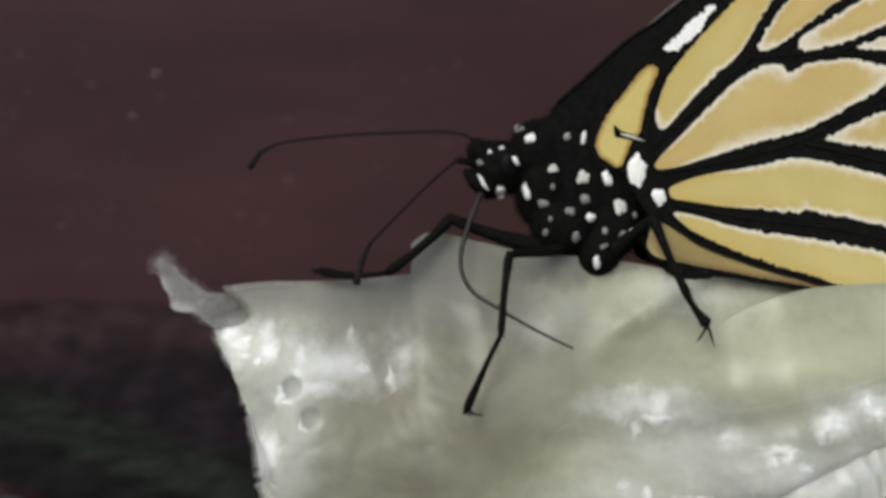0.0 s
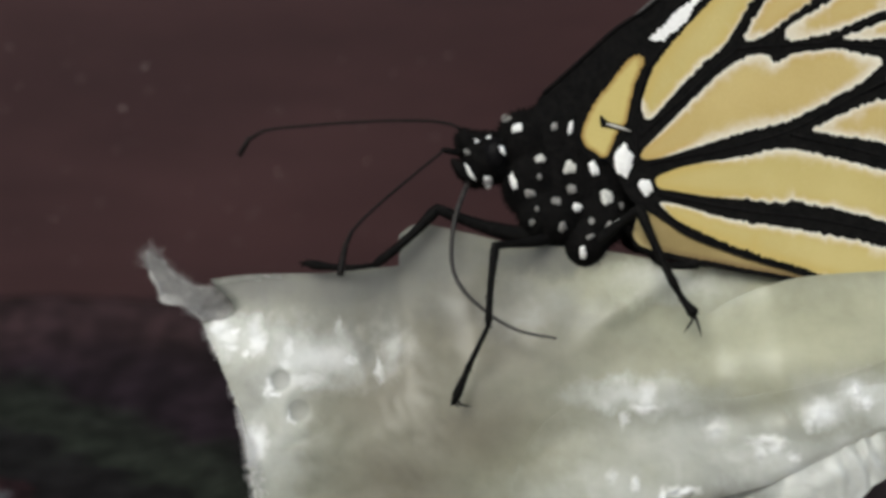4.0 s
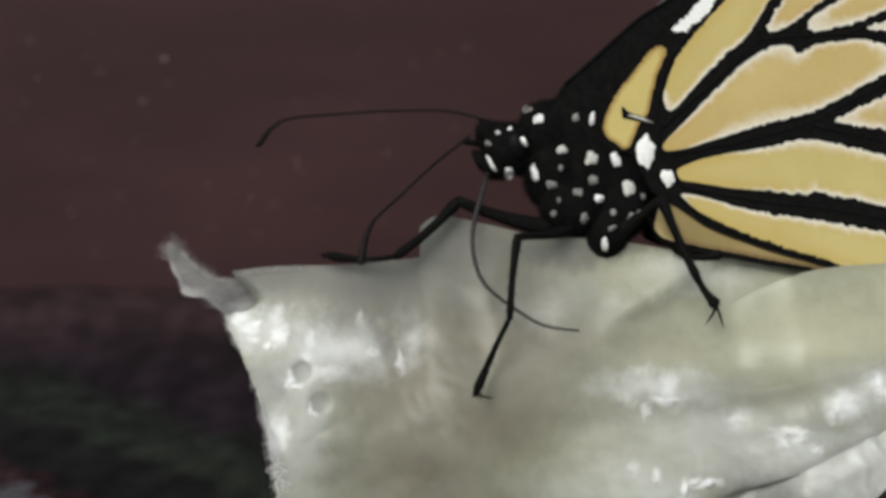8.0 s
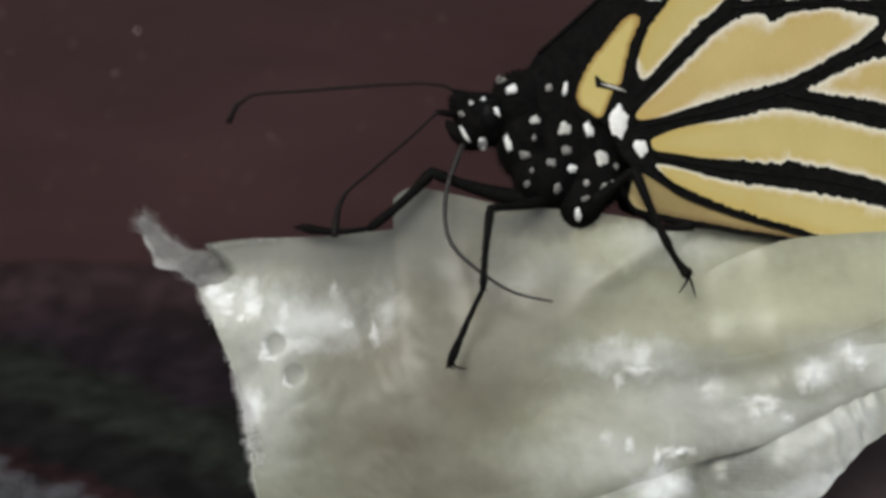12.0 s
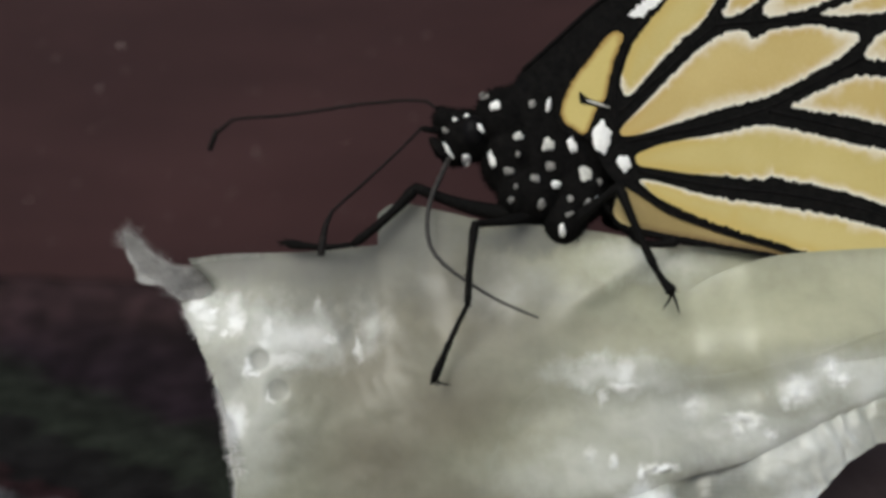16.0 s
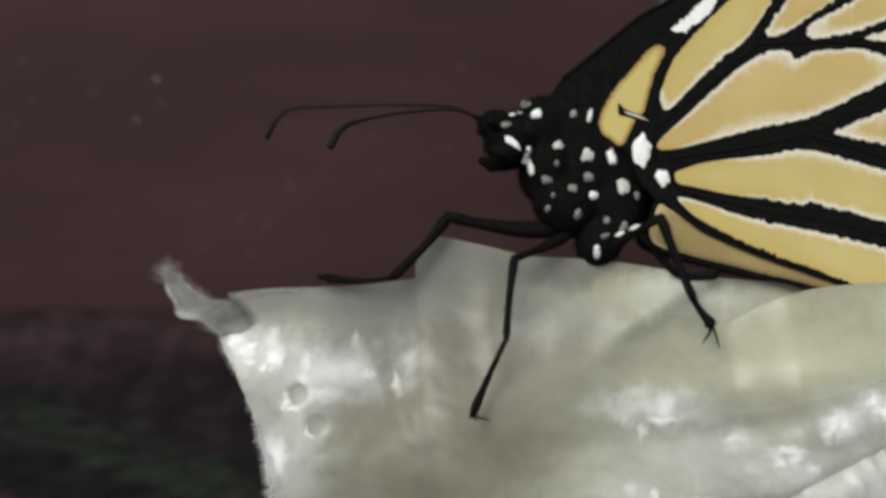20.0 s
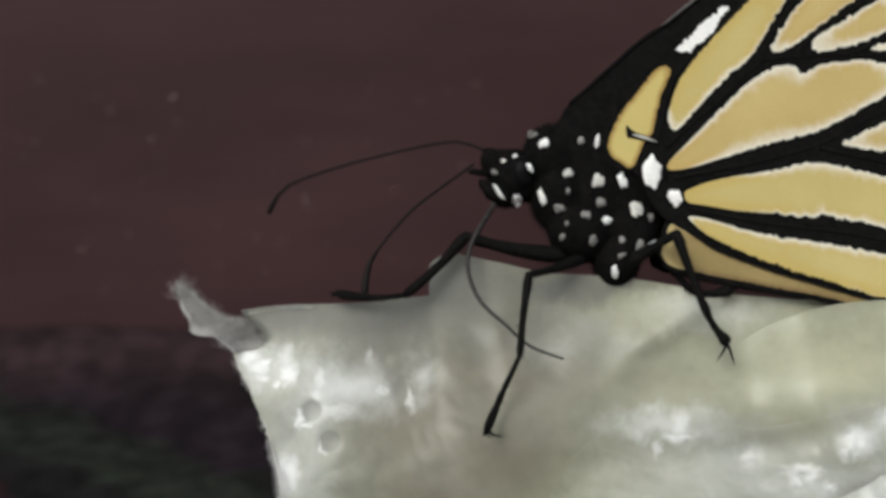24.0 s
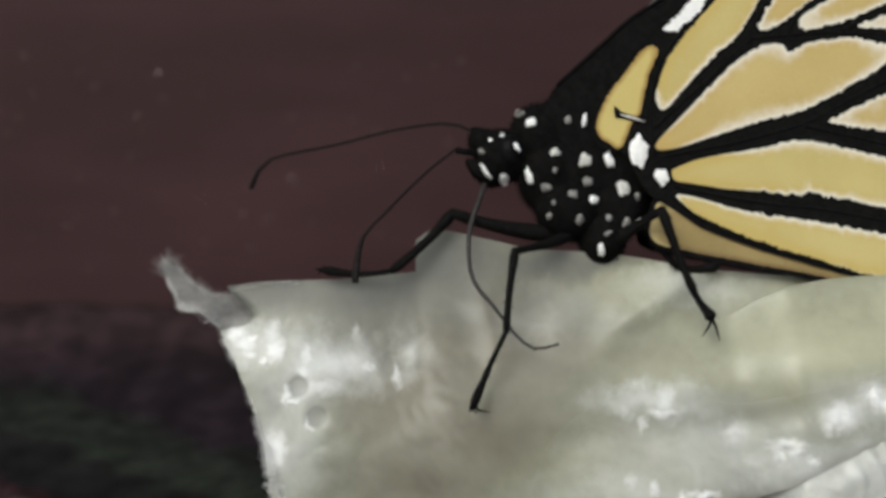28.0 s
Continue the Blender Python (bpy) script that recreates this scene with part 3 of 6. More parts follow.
def under_depth(x, z, _, r):
    """Fine upright wrinkles at one end, a shallow pocket between two bulges towards the other."""
    u = 16.87
    q = round(max(4.2, min(31.5, x)) * 10)
    edge = sum(hem(q + k) for k in (-4, -2, 0, 2, 4)) / 5
    wrinkle = 0.13 * math.sin(x * 5.5 + z * 1.8 + 3.5 * noise.noise((x * 0.8, z * 0.5, 2))) * (0.5 + noise.noise((x * 0.9, z * 0.9, 8)))
    pocket = 0.8 * math.exp(-abs((x - u - 0.45 * (z + 14.5)) / 1.5) ** 3)
    return edge + 0.06 - 0.5 * swell(r * 2) + crumple(x, z, 0.22, 0.05, 51.0) * min(1, 0.3 + 2 * r) + wrinkle * swell((x - u - 3.5) / 3) * min(1, 0.3 + 2 * r) + pocket


def back_depth(x, z, _, r):
    return 1.0 + 17.0 * r ** 1.3 + crumple(x, z, 0.8, 0.1, 63.0) * min(1, r * 5)


def build_towel():
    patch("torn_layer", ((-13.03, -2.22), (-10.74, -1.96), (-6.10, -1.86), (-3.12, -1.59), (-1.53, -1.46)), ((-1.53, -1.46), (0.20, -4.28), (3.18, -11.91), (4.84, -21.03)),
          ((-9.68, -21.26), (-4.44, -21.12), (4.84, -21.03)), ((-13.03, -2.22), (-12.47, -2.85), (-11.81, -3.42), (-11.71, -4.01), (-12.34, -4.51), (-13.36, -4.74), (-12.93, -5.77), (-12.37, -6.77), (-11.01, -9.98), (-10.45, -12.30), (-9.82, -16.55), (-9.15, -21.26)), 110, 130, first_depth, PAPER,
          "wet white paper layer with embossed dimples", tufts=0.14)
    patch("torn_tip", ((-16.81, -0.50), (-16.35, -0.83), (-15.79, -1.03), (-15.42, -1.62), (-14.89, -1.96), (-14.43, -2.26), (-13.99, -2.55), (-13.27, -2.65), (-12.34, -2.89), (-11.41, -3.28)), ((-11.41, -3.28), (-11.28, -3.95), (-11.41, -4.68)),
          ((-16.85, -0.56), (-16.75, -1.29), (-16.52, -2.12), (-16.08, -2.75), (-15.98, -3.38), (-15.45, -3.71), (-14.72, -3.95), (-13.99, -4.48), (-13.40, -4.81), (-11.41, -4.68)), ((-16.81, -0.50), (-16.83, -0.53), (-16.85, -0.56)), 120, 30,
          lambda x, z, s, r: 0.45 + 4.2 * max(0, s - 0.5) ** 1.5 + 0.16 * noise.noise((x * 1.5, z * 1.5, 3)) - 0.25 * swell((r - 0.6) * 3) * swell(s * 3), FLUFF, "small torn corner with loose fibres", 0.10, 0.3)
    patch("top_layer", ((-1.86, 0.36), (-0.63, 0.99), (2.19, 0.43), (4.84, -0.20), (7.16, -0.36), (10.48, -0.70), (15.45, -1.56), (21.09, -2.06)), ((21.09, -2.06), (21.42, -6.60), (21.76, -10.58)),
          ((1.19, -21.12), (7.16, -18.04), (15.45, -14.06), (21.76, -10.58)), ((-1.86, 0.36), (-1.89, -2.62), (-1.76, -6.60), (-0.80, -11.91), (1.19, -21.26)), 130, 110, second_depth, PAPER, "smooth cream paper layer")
    patch("flap", ((7.16, -7.00), (10.48, -6.20), (13.80, -5.34), (15.85, -4.48), (18.11, -3.22), (21.09, -2.29), (26.00, -1.92), (33.69, -1.69)), ((33.69, -1.69), (33.69, -3.95), (33.69, -6.60)),
          ((7.49, -10.58), (15.45, -11.57), (20.43, -11.24), (27.06, -9.25), (33.69, -6.60)), ((7.16, -7.00), (7.16, -8.59), (7.49, -10.58)), 110, 50, flap_depth, PAPER, "cream paper flap folded over the edge", 0.2)
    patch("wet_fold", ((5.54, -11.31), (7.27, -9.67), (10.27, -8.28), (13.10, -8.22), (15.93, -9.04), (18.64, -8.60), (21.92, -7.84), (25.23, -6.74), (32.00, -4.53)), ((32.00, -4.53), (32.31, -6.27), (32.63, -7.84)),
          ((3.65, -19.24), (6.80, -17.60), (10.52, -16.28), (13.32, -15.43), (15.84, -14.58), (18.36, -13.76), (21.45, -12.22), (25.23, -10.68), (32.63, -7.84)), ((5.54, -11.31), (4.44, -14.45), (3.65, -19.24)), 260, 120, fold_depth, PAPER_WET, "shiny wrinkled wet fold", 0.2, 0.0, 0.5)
    patch("under_fold", ((5.30, -17.38), (10.67, -15.63), (16.07, -13.90), (21.76, -11.47), (25.60, -9.87), (33.11, -7.00)), ((33.11, -7.00), (33.27, -7.96), (33.43, -8.92)),
          ((6.90, -19.78), (14.89, -19.46), (20.61, -17.00), (22.75, -15.37), (24.86, -13.23), (29.27, -11.47), (33.43, -8.92)), ((5.30, -17.38), (5.94, -18.50), (6.90, -19.78)), 300, 60, under_depth, PAPER_WET, "thin wet fold underneath", 0.12, 0.0, 1.2)
    patch("back_layer", ((-11.67, -2.69), (-6.10, -2.16), (-1.79, -1.76), (-0.63, -0.30), (2.19, -0.03), (7.16, -0.56), (15.45, -1.69), (23.74, -2.29), (33.03, -2.12)), ((33.03, -2.12), (33.03, -8.59), (33.03, -13.90)),
          ((-7.43, -13.90), (0.53, -14.06), (17.11, -14.06), (33.03, -13.90)), ((-11.67, -2.69), (-10.08, -8.59), (-7.43, -13.90)), 60, 40, back_depth, PAPER)


build_towel()


def fibres():
    """Loose fibres along the torn edge."""
    rnd = random.Random(8)
    edge = spline(((-13.33, -5.01), (-12.47, -6.77), (-11.08, -9.98), (-10.51, -12.30), (-9.85, -16.55), (-9.29, -20.53)), 240)
    tip = spline(((-13.43, -4.88), (-14.56, -4.01), (-15.95, -3.38), (-16.45, -2.12), (-16.81, -0.56), (-15.79, -1.09), (-14.82, -2.02), (-13.93, -2.59), (-12.93, -2.35), (-10.74, -2.02), (-8.76, -1.92)), 160)
    bm = bmesh.new()
    for line, reach, y in ((edge, 0.65, -0.7), (tip, 0.45, 0.4)):
        for i in range(1, len(line) - 1):
            d = line[i + 1] - line[i - 1]
            d = d / max(np.hypot(*d), 1e-6)
            out = np.array([d[1], -d[0]]) if line is edge else np.array([-d[1], d[0]])
            dense = noise.noise((line[i][0] * 0.7, line[i][1] * 0.7, 2)) > -0.15
            for _ in range((7 if dense else 2) if line is edge else 2):
                a, ln = rnd.gauss(0, 0.7), rnd.uniform(0.15, 1) ** 2 * reach * (1.0 if dense else 0.5)
                w = np.array([math.cos(a) * out[0] - math.sin(a) * out[1], math.sin(a) * out[0] + math.cos(a) * out[1]])
                p = line[i] - out * 0.2
                if line is edge:
                    y = 0.7 - 2.4 * swell((-2.4 - p[1]) / 18 * 1.7) - 1.0 * (-2.4 - p[1]) / 18
                c = rnd.gauss(0, 0.25) * ln
                mid = p + w * ln * 0.55 + np.array([-w[1], w[0]]) * c
                end = p + w * ln
                yy = y + rnd.uniform(-0.15, 0.3)
                tube(bm, [(p[0], yy, p[1]), (mid[0], yy - 0.1, mid[1]), (end[0], yy - 0.1 + rnd.gauss(0, 0.1), end[1])], (0.014, 0.009, 0.003) if line is edge else (0.007, 0.005, 0.002), 3)
    spine = spline(((-12.6, -4.1), (-14.2, -3.3), (-15.5, -2.2), (-16.6, -0.8)), 60)
    tagged(part("fibre_fringe", bm, FIBRE, towel, "fine white loose fibres"), kind="stuff")
    bm = bmesh.new()
    for _ in range(1000):
        i = int(59 * rnd.random() ** 0.8)
        f = i / 59
        d = spine[min(i + 1, 59)] - spine[max(i - 1, 0)]
        d = d / np.hypot(*d)
        across = np.array([-d[1], d[0]])
        off = rnd.uniform(-1, 1)
        p = spine[i] + across * off * 0.82 * (1 - 0.55 * f)
        a = math.atan2(d[1], d[0]) + off * 0.7 + rnd.gauss(0, 0.35)
        ln = rnd.uniform(0.25, 0.8) * (1.3 if f > 0.85 else 1)
        mid = p + 0.5 * ln * np.array([math.cos(a), math.sin(a)])
        a += rnd.gauss(0, 0.4)
        q = mid + 0.5 * ln * np.array([math.cos(a), math.sin(a)])
        yy = 0.25 + 4.2 * max(0, (1 - f) * 0.75 - 0.5) ** 1.5 + rnd.uniform(-0.15, 0.35)
        tube(bm, [(p[0], yy, p[1]), (mid[0], yy - 0.05, mid[1]), (q[0], yy + rnd.gauss(0, 0.1), q[1])], (0.008, 0.006, 0.002), 3)
    tagged(part("tip_fringe", bm, WISP, towel, "fine grey wisps on the torn corner"), kind="stuff")
    bm = bmesh.new()
    for _ in range(240):
        f = rnd.random() ** 1.4
        p = np.array((-10.35, -11.04)) + (np.array((-9.62, -14.56)) - np.array((-10.35, -11.04))) * f + np.array([rnd.gauss(-0.02, 0.14), rnd.gauss(0, 0.2)])
        a, ln = radians(rnd.gauss(240, 55)), rnd.uniform(0.15, 0.6)
        m = p + 0.5 * ln * np.array([math.cos(a), math.sin(a)])
        a += rnd.gauss(0, 0.8)
        q = m + 0.5 * ln * np.array([math.cos(a), math.sin(a)])
        r = (-2.4 - p[1]) / 18
        yy = 0.55 - 2.4 * swell(r * 1.7) - r + rnd.uniform(-0.25, 0.15)
        tube(bm, [(p[0], yy, p[1]), (m[0], yy - 0.05, m[1]), (q[0], yy + rnd.gauss(0, 0.1), q[1])], (0.013, 0.011, 0.004), 3)
    tagged(part("fibre_fringe", bm, FIBRE, towel, "fine white loose fibres"), kind="stuff")


fibres()

# ---- the butterfly ----
butterfly = tagged(empty("butterfly", SHEET @ pose(*[c * MM for c in BASE])),
                   "black white-spotted butterfly with closed pale orange wings on the towel", "butterfly")


def bvh(bm):
    return BVHTree.FromBMesh(bm)


def build_trunk():
    x, z = (1.35, 4.74)
    middle = (x, -0.2, z)
    bm = bmesh.new()
    parts = (((2.20, 4.57), 0.1, (3.9, 2.4, 4.4), 0), ((3.39, 2.37), -0.5, (1.9, 2.0, 2.0), 14), ((0.55, 2.30), -0.9, (2.0, 1.9, 1.88), 18), ((-1.02, 6.84), 0.0, (1.75, 2.2, 1.9), 0),
             ((1.08, 7.45), 0.2, (2.5, 2.0, 2.1), -25), ((-0.60, 4.60), -0.1, (1.75, 2.3, 2.4), 10))
    blob(bm, [((x, y, z), r, lean) for (x, z), y, r, lean in parts], middle, 48)
    hull = bvh(bm)
    return part("thorax", bm, FUR, butterfly, "black furry thorax with white spots"), hull


thorax, trunk_hull = build_trunk()


def fuzz(hull_ob, count, reach, seed, sweep):
    """Short fur standing off a body part."""
    rnd = random.Random(seed)
    me = hull_ob.data
    polys = [p for p in me.polygons]
    bm = bmesh.new()
    for p in rnd.choices(polys, weights=[p.area for p in polys], k=count):
        n = (Vector(p.normal) + Vector(sweep) + Vector((rnd.gauss(0, 0.35), rnd.gauss(0, 0.35), rnd.gauss(0, 0.35)))).normalized()
        c = Vector(p.center) / MM
        ln = rnd.uniform(0.4, 1) * reach
        s = n.orthogonal().normalized() * 0.035
        q = n.cross(s)
        tip = bm.verts.new(c + n * ln)
        base = [bm.verts.new(c + s), bm.verts.new(c - 0.5 * s + 0.87 * q), bm.verts.new(c - 0.5 * s - 0.87 * q)]
        for k in range(3):
            bm.faces.new((base[k], base[(k + 1) % 3], tip))
    tagged(part("fur", bm, FUR, hull_ob), kind="stuff")


fuzz(thorax, 5200, 0.32, 5, (0.25, 0, -0.15))


def spot(parent, hull, at, half, lean, material, flat=None):
    """A tuft of pale scales lying on the body: its middle (x, z), half sizes and lean."""
    rnd = random.Random(round(at[0] * 100 + at[1] * 1000))
    n, rings = 28, 5
    ca, sa = math.cos(radians(lean)), math.sin(radians(lean))
    bm = bmesh.new()
    ph = rnd.uniform(0, 9)
    wob = [0.95 + 0.42 * noise.noise((1.4 * math.cos(6.283 * i / n), 1.4 * math.sin(6.283 * i / n), ph)) + rnd.uniform(-0.12, 0.1) for i in range(n)]
    loops = []
    for k in range(rings + 1):
        loop = []
        for i in range(n):
            a, f = 2 * math.pi * i / n, k / rings
            u, v = half[0] * f * math.cos(a) * wob[i], half[1] * f * math.sin(a) * wob[i]
            x, z = at[0] + u * ca + v * sa, at[1] - u * sa + v * ca
            y = flat
            if flat is None:
                hit = hull.ray_cast(Vector((x, -30, z)), Vector((0, 1, 0)))[0]
                y = hit.y if hit else (loops[-1][i].co.y + 0.1 if loops else -2.0)
            loop.append(bm.verts.new((x, y - (0.16 * (1 - f ** 3) + 0.02), z)))
        loops.append(loop)
    for a, b in zip(loops, loops[1:]):
        for i in range(n):
            bm.faces.new((a[i], a[(i + 1) % n], b[(i + 1) % n], b[i]))
    bmesh.ops.remove_doubles(bm, verts=bm.verts[:], dist=0.001)
    bmesh.ops.recalc_face_normals(bm, faces=bm.faces[:])
    return part("grey_spot" if material is GREY else "white_spot", bm, material, parent)


def build_coxa():
    """The rounded leg roots under the thorax."""
    bm = bmesh.new()
    (x, z), (u, v) = (2.58, 1.0), (3.75, 2.30)
    blob(bm, [((x, -0.9, z), (1.45, 1.95, 1.85), 14), ((u, -0.7, v), (1.3, 1.9, 1.7), 20)], (x, -0.9, z), 26)
    hull = bvh(bm)
    return part("coxa", bm, FUR, butterfly, "rounded black leg root"), hull


coxa, coxa_hull = build_coxa()
fuzz(coxa, 900, 0.30, 9, (0.2, 0, -0.3))


def trunk_spots():
    for at, half, lean, m in (((-1.58, 7.45), (.33, .36), 10, WHITE), ((1.59, 7.55), (.17, .58), 6, WHITE), ((-0.24, 5.65), (.32, .30), 0, PALE), ((-1.77, 4.28), (.18, .60), -12, WHITE), ((1.53, 5.16), (.37, .47), 20, PALE),
                              ((2.87, 5.06), (.28, .55), -12, WHITE), ((1.92, 2.81), (.33, .27), 0, WHITE), ((3.68, 3.46), (.40, .56), 8, PALE)):
        spot(thorax, trunk_hull, at, half, lean, m)
    for at, half, lean in (((-2.16, 8.13), (.30, .22), 0), ((0.58, 7.58), (.32, .28), 0), ((-0.79, 3.63), (.33, .32), 0), ((-0.27, 4.57), (.16, .20), 0), ((1.59, 3.89), (.34, .28), 0), ((0.68, 3.17), (.30, .27), 30),
                           ((1.07, 1.67), (.29, .31), 10), ((-0.69, 1.96), (.20, .20), 0), ((-0.40, 2.71), (.15, .16), 0), ((4.53, 2.97), (.22, .28), 0)):
        spot(thorax, trunk_hull, at, half, lean, GREY)
    for at, half, lean, m in (((2.21, 0.17), (.20, .45), 0, WHITE), ((3.75, 1.67), (.28, .38), 20, GREY), ((2.77, 2.06), (.22, .22), 0, GREY), ((2.64, 1.15), (.30, .17), -25, GREY)):
        spot(coxa, coxa_hull, at, half, lean, m)
    for at, half, lean in (((4.60, 5.62), (.56, .90), 0), ((5.87, 4.05), (.43, .64), -12)):
        spot(thorax, trunk_hull, at, half, lean, WHITE, flat=-2.45)


trunk_spots()


def build_belly():
    bm = bmesh.new()
    x, z = (12.19, 2.37)
    ball(bm, (x, 0, z), (6.6, 1.15, 1.5), 6, 20)
    for v in bm.verts:
        k = 1 - 0.06 * (0.5 + 0.5 * math.cos(v.co.x * 5.2))
        v.co.y *= k
    return part("abdomen", bm, FUR, butterfly, "slender black abdomen between the wings")


build_belly()


def build_head():
    """The head, drawn round the neck joint so that it can turn on it."""
    nx, nz = NECK
    bm = bmesh.new()
    parts = (((-3.39, 5.82), (1.5, 1.7, 1.65), 0), ((-2.54, 5.76), (1.35, 1.5, 1.5), 0), ((-3.79, 4.81), (1.0, 1.2, 0.8), -20), ((-4.40, 6.77), (0.85, 1.1, 0.8), 30))
    x, z = (-3.32, 5.76)
    blob(bm, [((x - nx, 0, z - nz), r, lean) for (x, z), r, lean in parts], (x - nx, 0, z - nz), 30)
    hull = bvh(bm)
    h = part("head", bm, FUR, butterfly, "black head with white dots")
    fuzz(h, 1100, 0.30, 6, (-0.1, 0, -0.2))
    for y in (-1.15, 1.15):
        bm = bmesh.new()
        x, z = (-2.81, 5.96)
        ball(bm, (x - nx, y, z - nz), (0.82, 0.75, 0.98), 0, 16)
        part("eye", bm, EYE, h, "glossy black compound eye")
        bm = bmesh.new()
        a, b, c = (-3.79, 4.47), (-4.72, 4.95), (-5.38, 5.72)
        tube(bm, [(a[0] - nx, y * 0.5, a[1] - nz), (b[0] - nx, y * 0.55, b[1] - nz), (c[0] - nx + 0.2, y * 0.5, c[1] - nz - 0.15), (c[0] - nx, y * 0.5, c[1] - nz)], (0.40, 0.42, 0.26, 0.08), 10)
        PALPS.append(part("palp", bm, FUR, h))
    for y, p, q in ((-0.9, (-5.89, 6.20), (-4.67, 6.03)), (0.7, (-4.88, 7.58), (-4.13, 7.04))):
        bm = bmesh.new()
        tube(bm, [(p[0] - nx - 0.1, y, p[1] - nz), (p[0] - nx + 0.2, y, p[1] - nz), (q[0] - nx, y * 0.8, q[1] - nz)], (0.10, 0.19, 0.24), 9)
        part("antenna_socket", bm, FUR, h)
    # The last spot, set flat before the eye, paints its highlight white.
    for at, half, lean, m in (((-3.89, 6.73), (.15, .15), 0, WHITE), ((-3.18, 6.96), (.16, .15), 0, WHITE), ((-4.48, 6.08), (.26, .17), 20, GREY), ((-4.32, 4.93), (.16, .55), -32, WHITE), ((-3.24, 4.35), (.32, .38), 0, WHITE), ((-2.42, 6.11), (.16, .34), -25, WHITE)):
        spot(h, hull, (at[0] - nx, at[1] - nz), half, lean, m, flat=-2.1 if half[1] == .34 else None)
    return h


NECK = (-1.86, 5.76)
PALPS = []
head = build_head()


# ---- wings ----
HIND = ((5.03, 3.24), (4.37, 4.46), (3.78, 5.47), (2.47, 5.73), (2.01, 7.18), (3.23, 9.53), (5.62, 12.22), (9.03, 15.50), (13.55, 20.02), (22.72, 23.30), (31.57, 20.35), (35.50, 11.50), (33.87, 2.65), (25.0, 3.5), (16.0, 3.6), (9.0, 3.7), (5.6, 3.4))
RIM = ((22.72, 23.30), (31.57, 20.35), (35.50, 11.50), (33.87, 2.65), (27.97, -2.92))
LOBE = ((5.03, 3.24), (4.75, 4.10), (5.83, 5.40), (7.96, 5.82), (10.25, 6.28), (12.87, 7.04), (14.83, 7.76), (16.79, 8.77), (18.43, 9.39), (20.06, 9.55), (22.68, 9.19), (25.95, 8.70), (32.8, 8.2), (33.87, 2.65), (27.97, -2.92),
        (20.10, -2.30), (17.50, -1.78), (14.84, -1.05), (13.53, -0.67), (11.89, -0.19), (10.25, 0.36), (8.62, 0.97), (7.47, 1.63), (6.49, 2.30), (5.77, 2.70))
FOLD = ((5.14, 1.01), (5.18, 1.7), (5.20, 2.6), (5.60, 3.25), (6.60, 2.95), (7.60, 2.30), (8.75, 1.65), (10.35, 1.02), (12.0, 0.45), (13.6, -0.05), (15.0, -0.45), (17.5, -1.10), (20.1, -1.60), (20.5, -2.2), (20.1, -2.90),
        (17.5, -2.35), (15.2, -1.75), (13.56, -1.31), (11.76, -1.02), (9.90, -0.67), (8.05, -0.32), (6.51, 0.02), (5.86, 0.20), (5.33, 0.49))
FORE = ((4.37, 4.62), (1.10, 5.60), (-0.71, 7.57), (0.01, 9.47), (1.33, 10.63), (2.98, 12.12), (4.14, 13.18), (5.13, 13.84), (7.34, 15.55), (16.83, 24.77), (29.28, 36.40), (37.80, 41.32), (41.40, 39.03), (38.78, 27.88), (31.90, 18.38), (16.83, 8.22))
CELLS = []
LOW_CELLS = (7, 9, 10)
FOLD_CELL = 11


def cell(material, label, *pts):
    """One cell of the wing's pattern: its outline (x, z) with the width of its pale rim there."""
    CELLS.append((material, label, pts))


cell(AMBER, "yellow cell at the wing root", (2.23, 6.84, 0.00), (2.30, 7.40, 0.00), (2.60, 8.22, 0.00), (3.25, 9.30, 0.00), (4.04, 10.28, 0.00), (4.89, 11.36, 0.00), (5.31, 11.65, 0.00), (5.77, 11.52, 0.00), (5.80, 11.23, 0.00), (5.41, 10.34, 0.00), (5.08, 9.20, 0.00), (4.89, 8.15, 0.00), (4.76, 7.73, 0.00), (4.30, 7.17, 0.00), (3.97, 6.38, 0.00), (3.71, 5.83, 0.00), (3.38, 5.73, 0.00), (2.86, 6.09, 0.00), (2.46, 6.35, 0.00))
cell(WHITE, "white streak near the wing's front edge", (6.13, 12.54, 0.00), (6.39, 12.93, 0.00), (6.98, 13.45, 0.00), (7.96, 14.40, 0.00), (8.45, 14.73, 0.00), (8.81, 15.09, 0.00), (9.14, 15.12, 0.00), (9.11, 14.83, 0.00), (8.68, 14.44, 0.00), (8.49, 13.94, 0.00), (7.90, 13.26, 0.00), (6.98, 12.57, 0.00), (6.52, 12.47, 0.00))
cell(YELLOW, "", (5.67, 8.67, 0.39), (5.74, 9.10, 0.10), (6.00, 9.92, 0.00), (6.39, 10.90, 0.00), (7.05, 11.82, 0.00), (8.42, 13.45, 0.00), (9.70, 14.76, 0.00), (10.84, 15.88, 0.07), (13.20, 18.20, 0.13), (14.84, 19.18, 0.20), (14.02, 17.55, 0.16), (13.20, 16.40, 0.13), (12.45, 15.42, 0.13), (11.83, 14.44, 0.13), (10.91, 12.90, 0.16), (10.25, 11.98, 0.20), (9.34, 11.26, 0.33), (8.29, 10.18, 0.26), (7.15, 8.97, 0.23), (6.65, 8.35, 0.29), (6.20, 7.95, 0.39), (5.87, 8.05, 0.43))
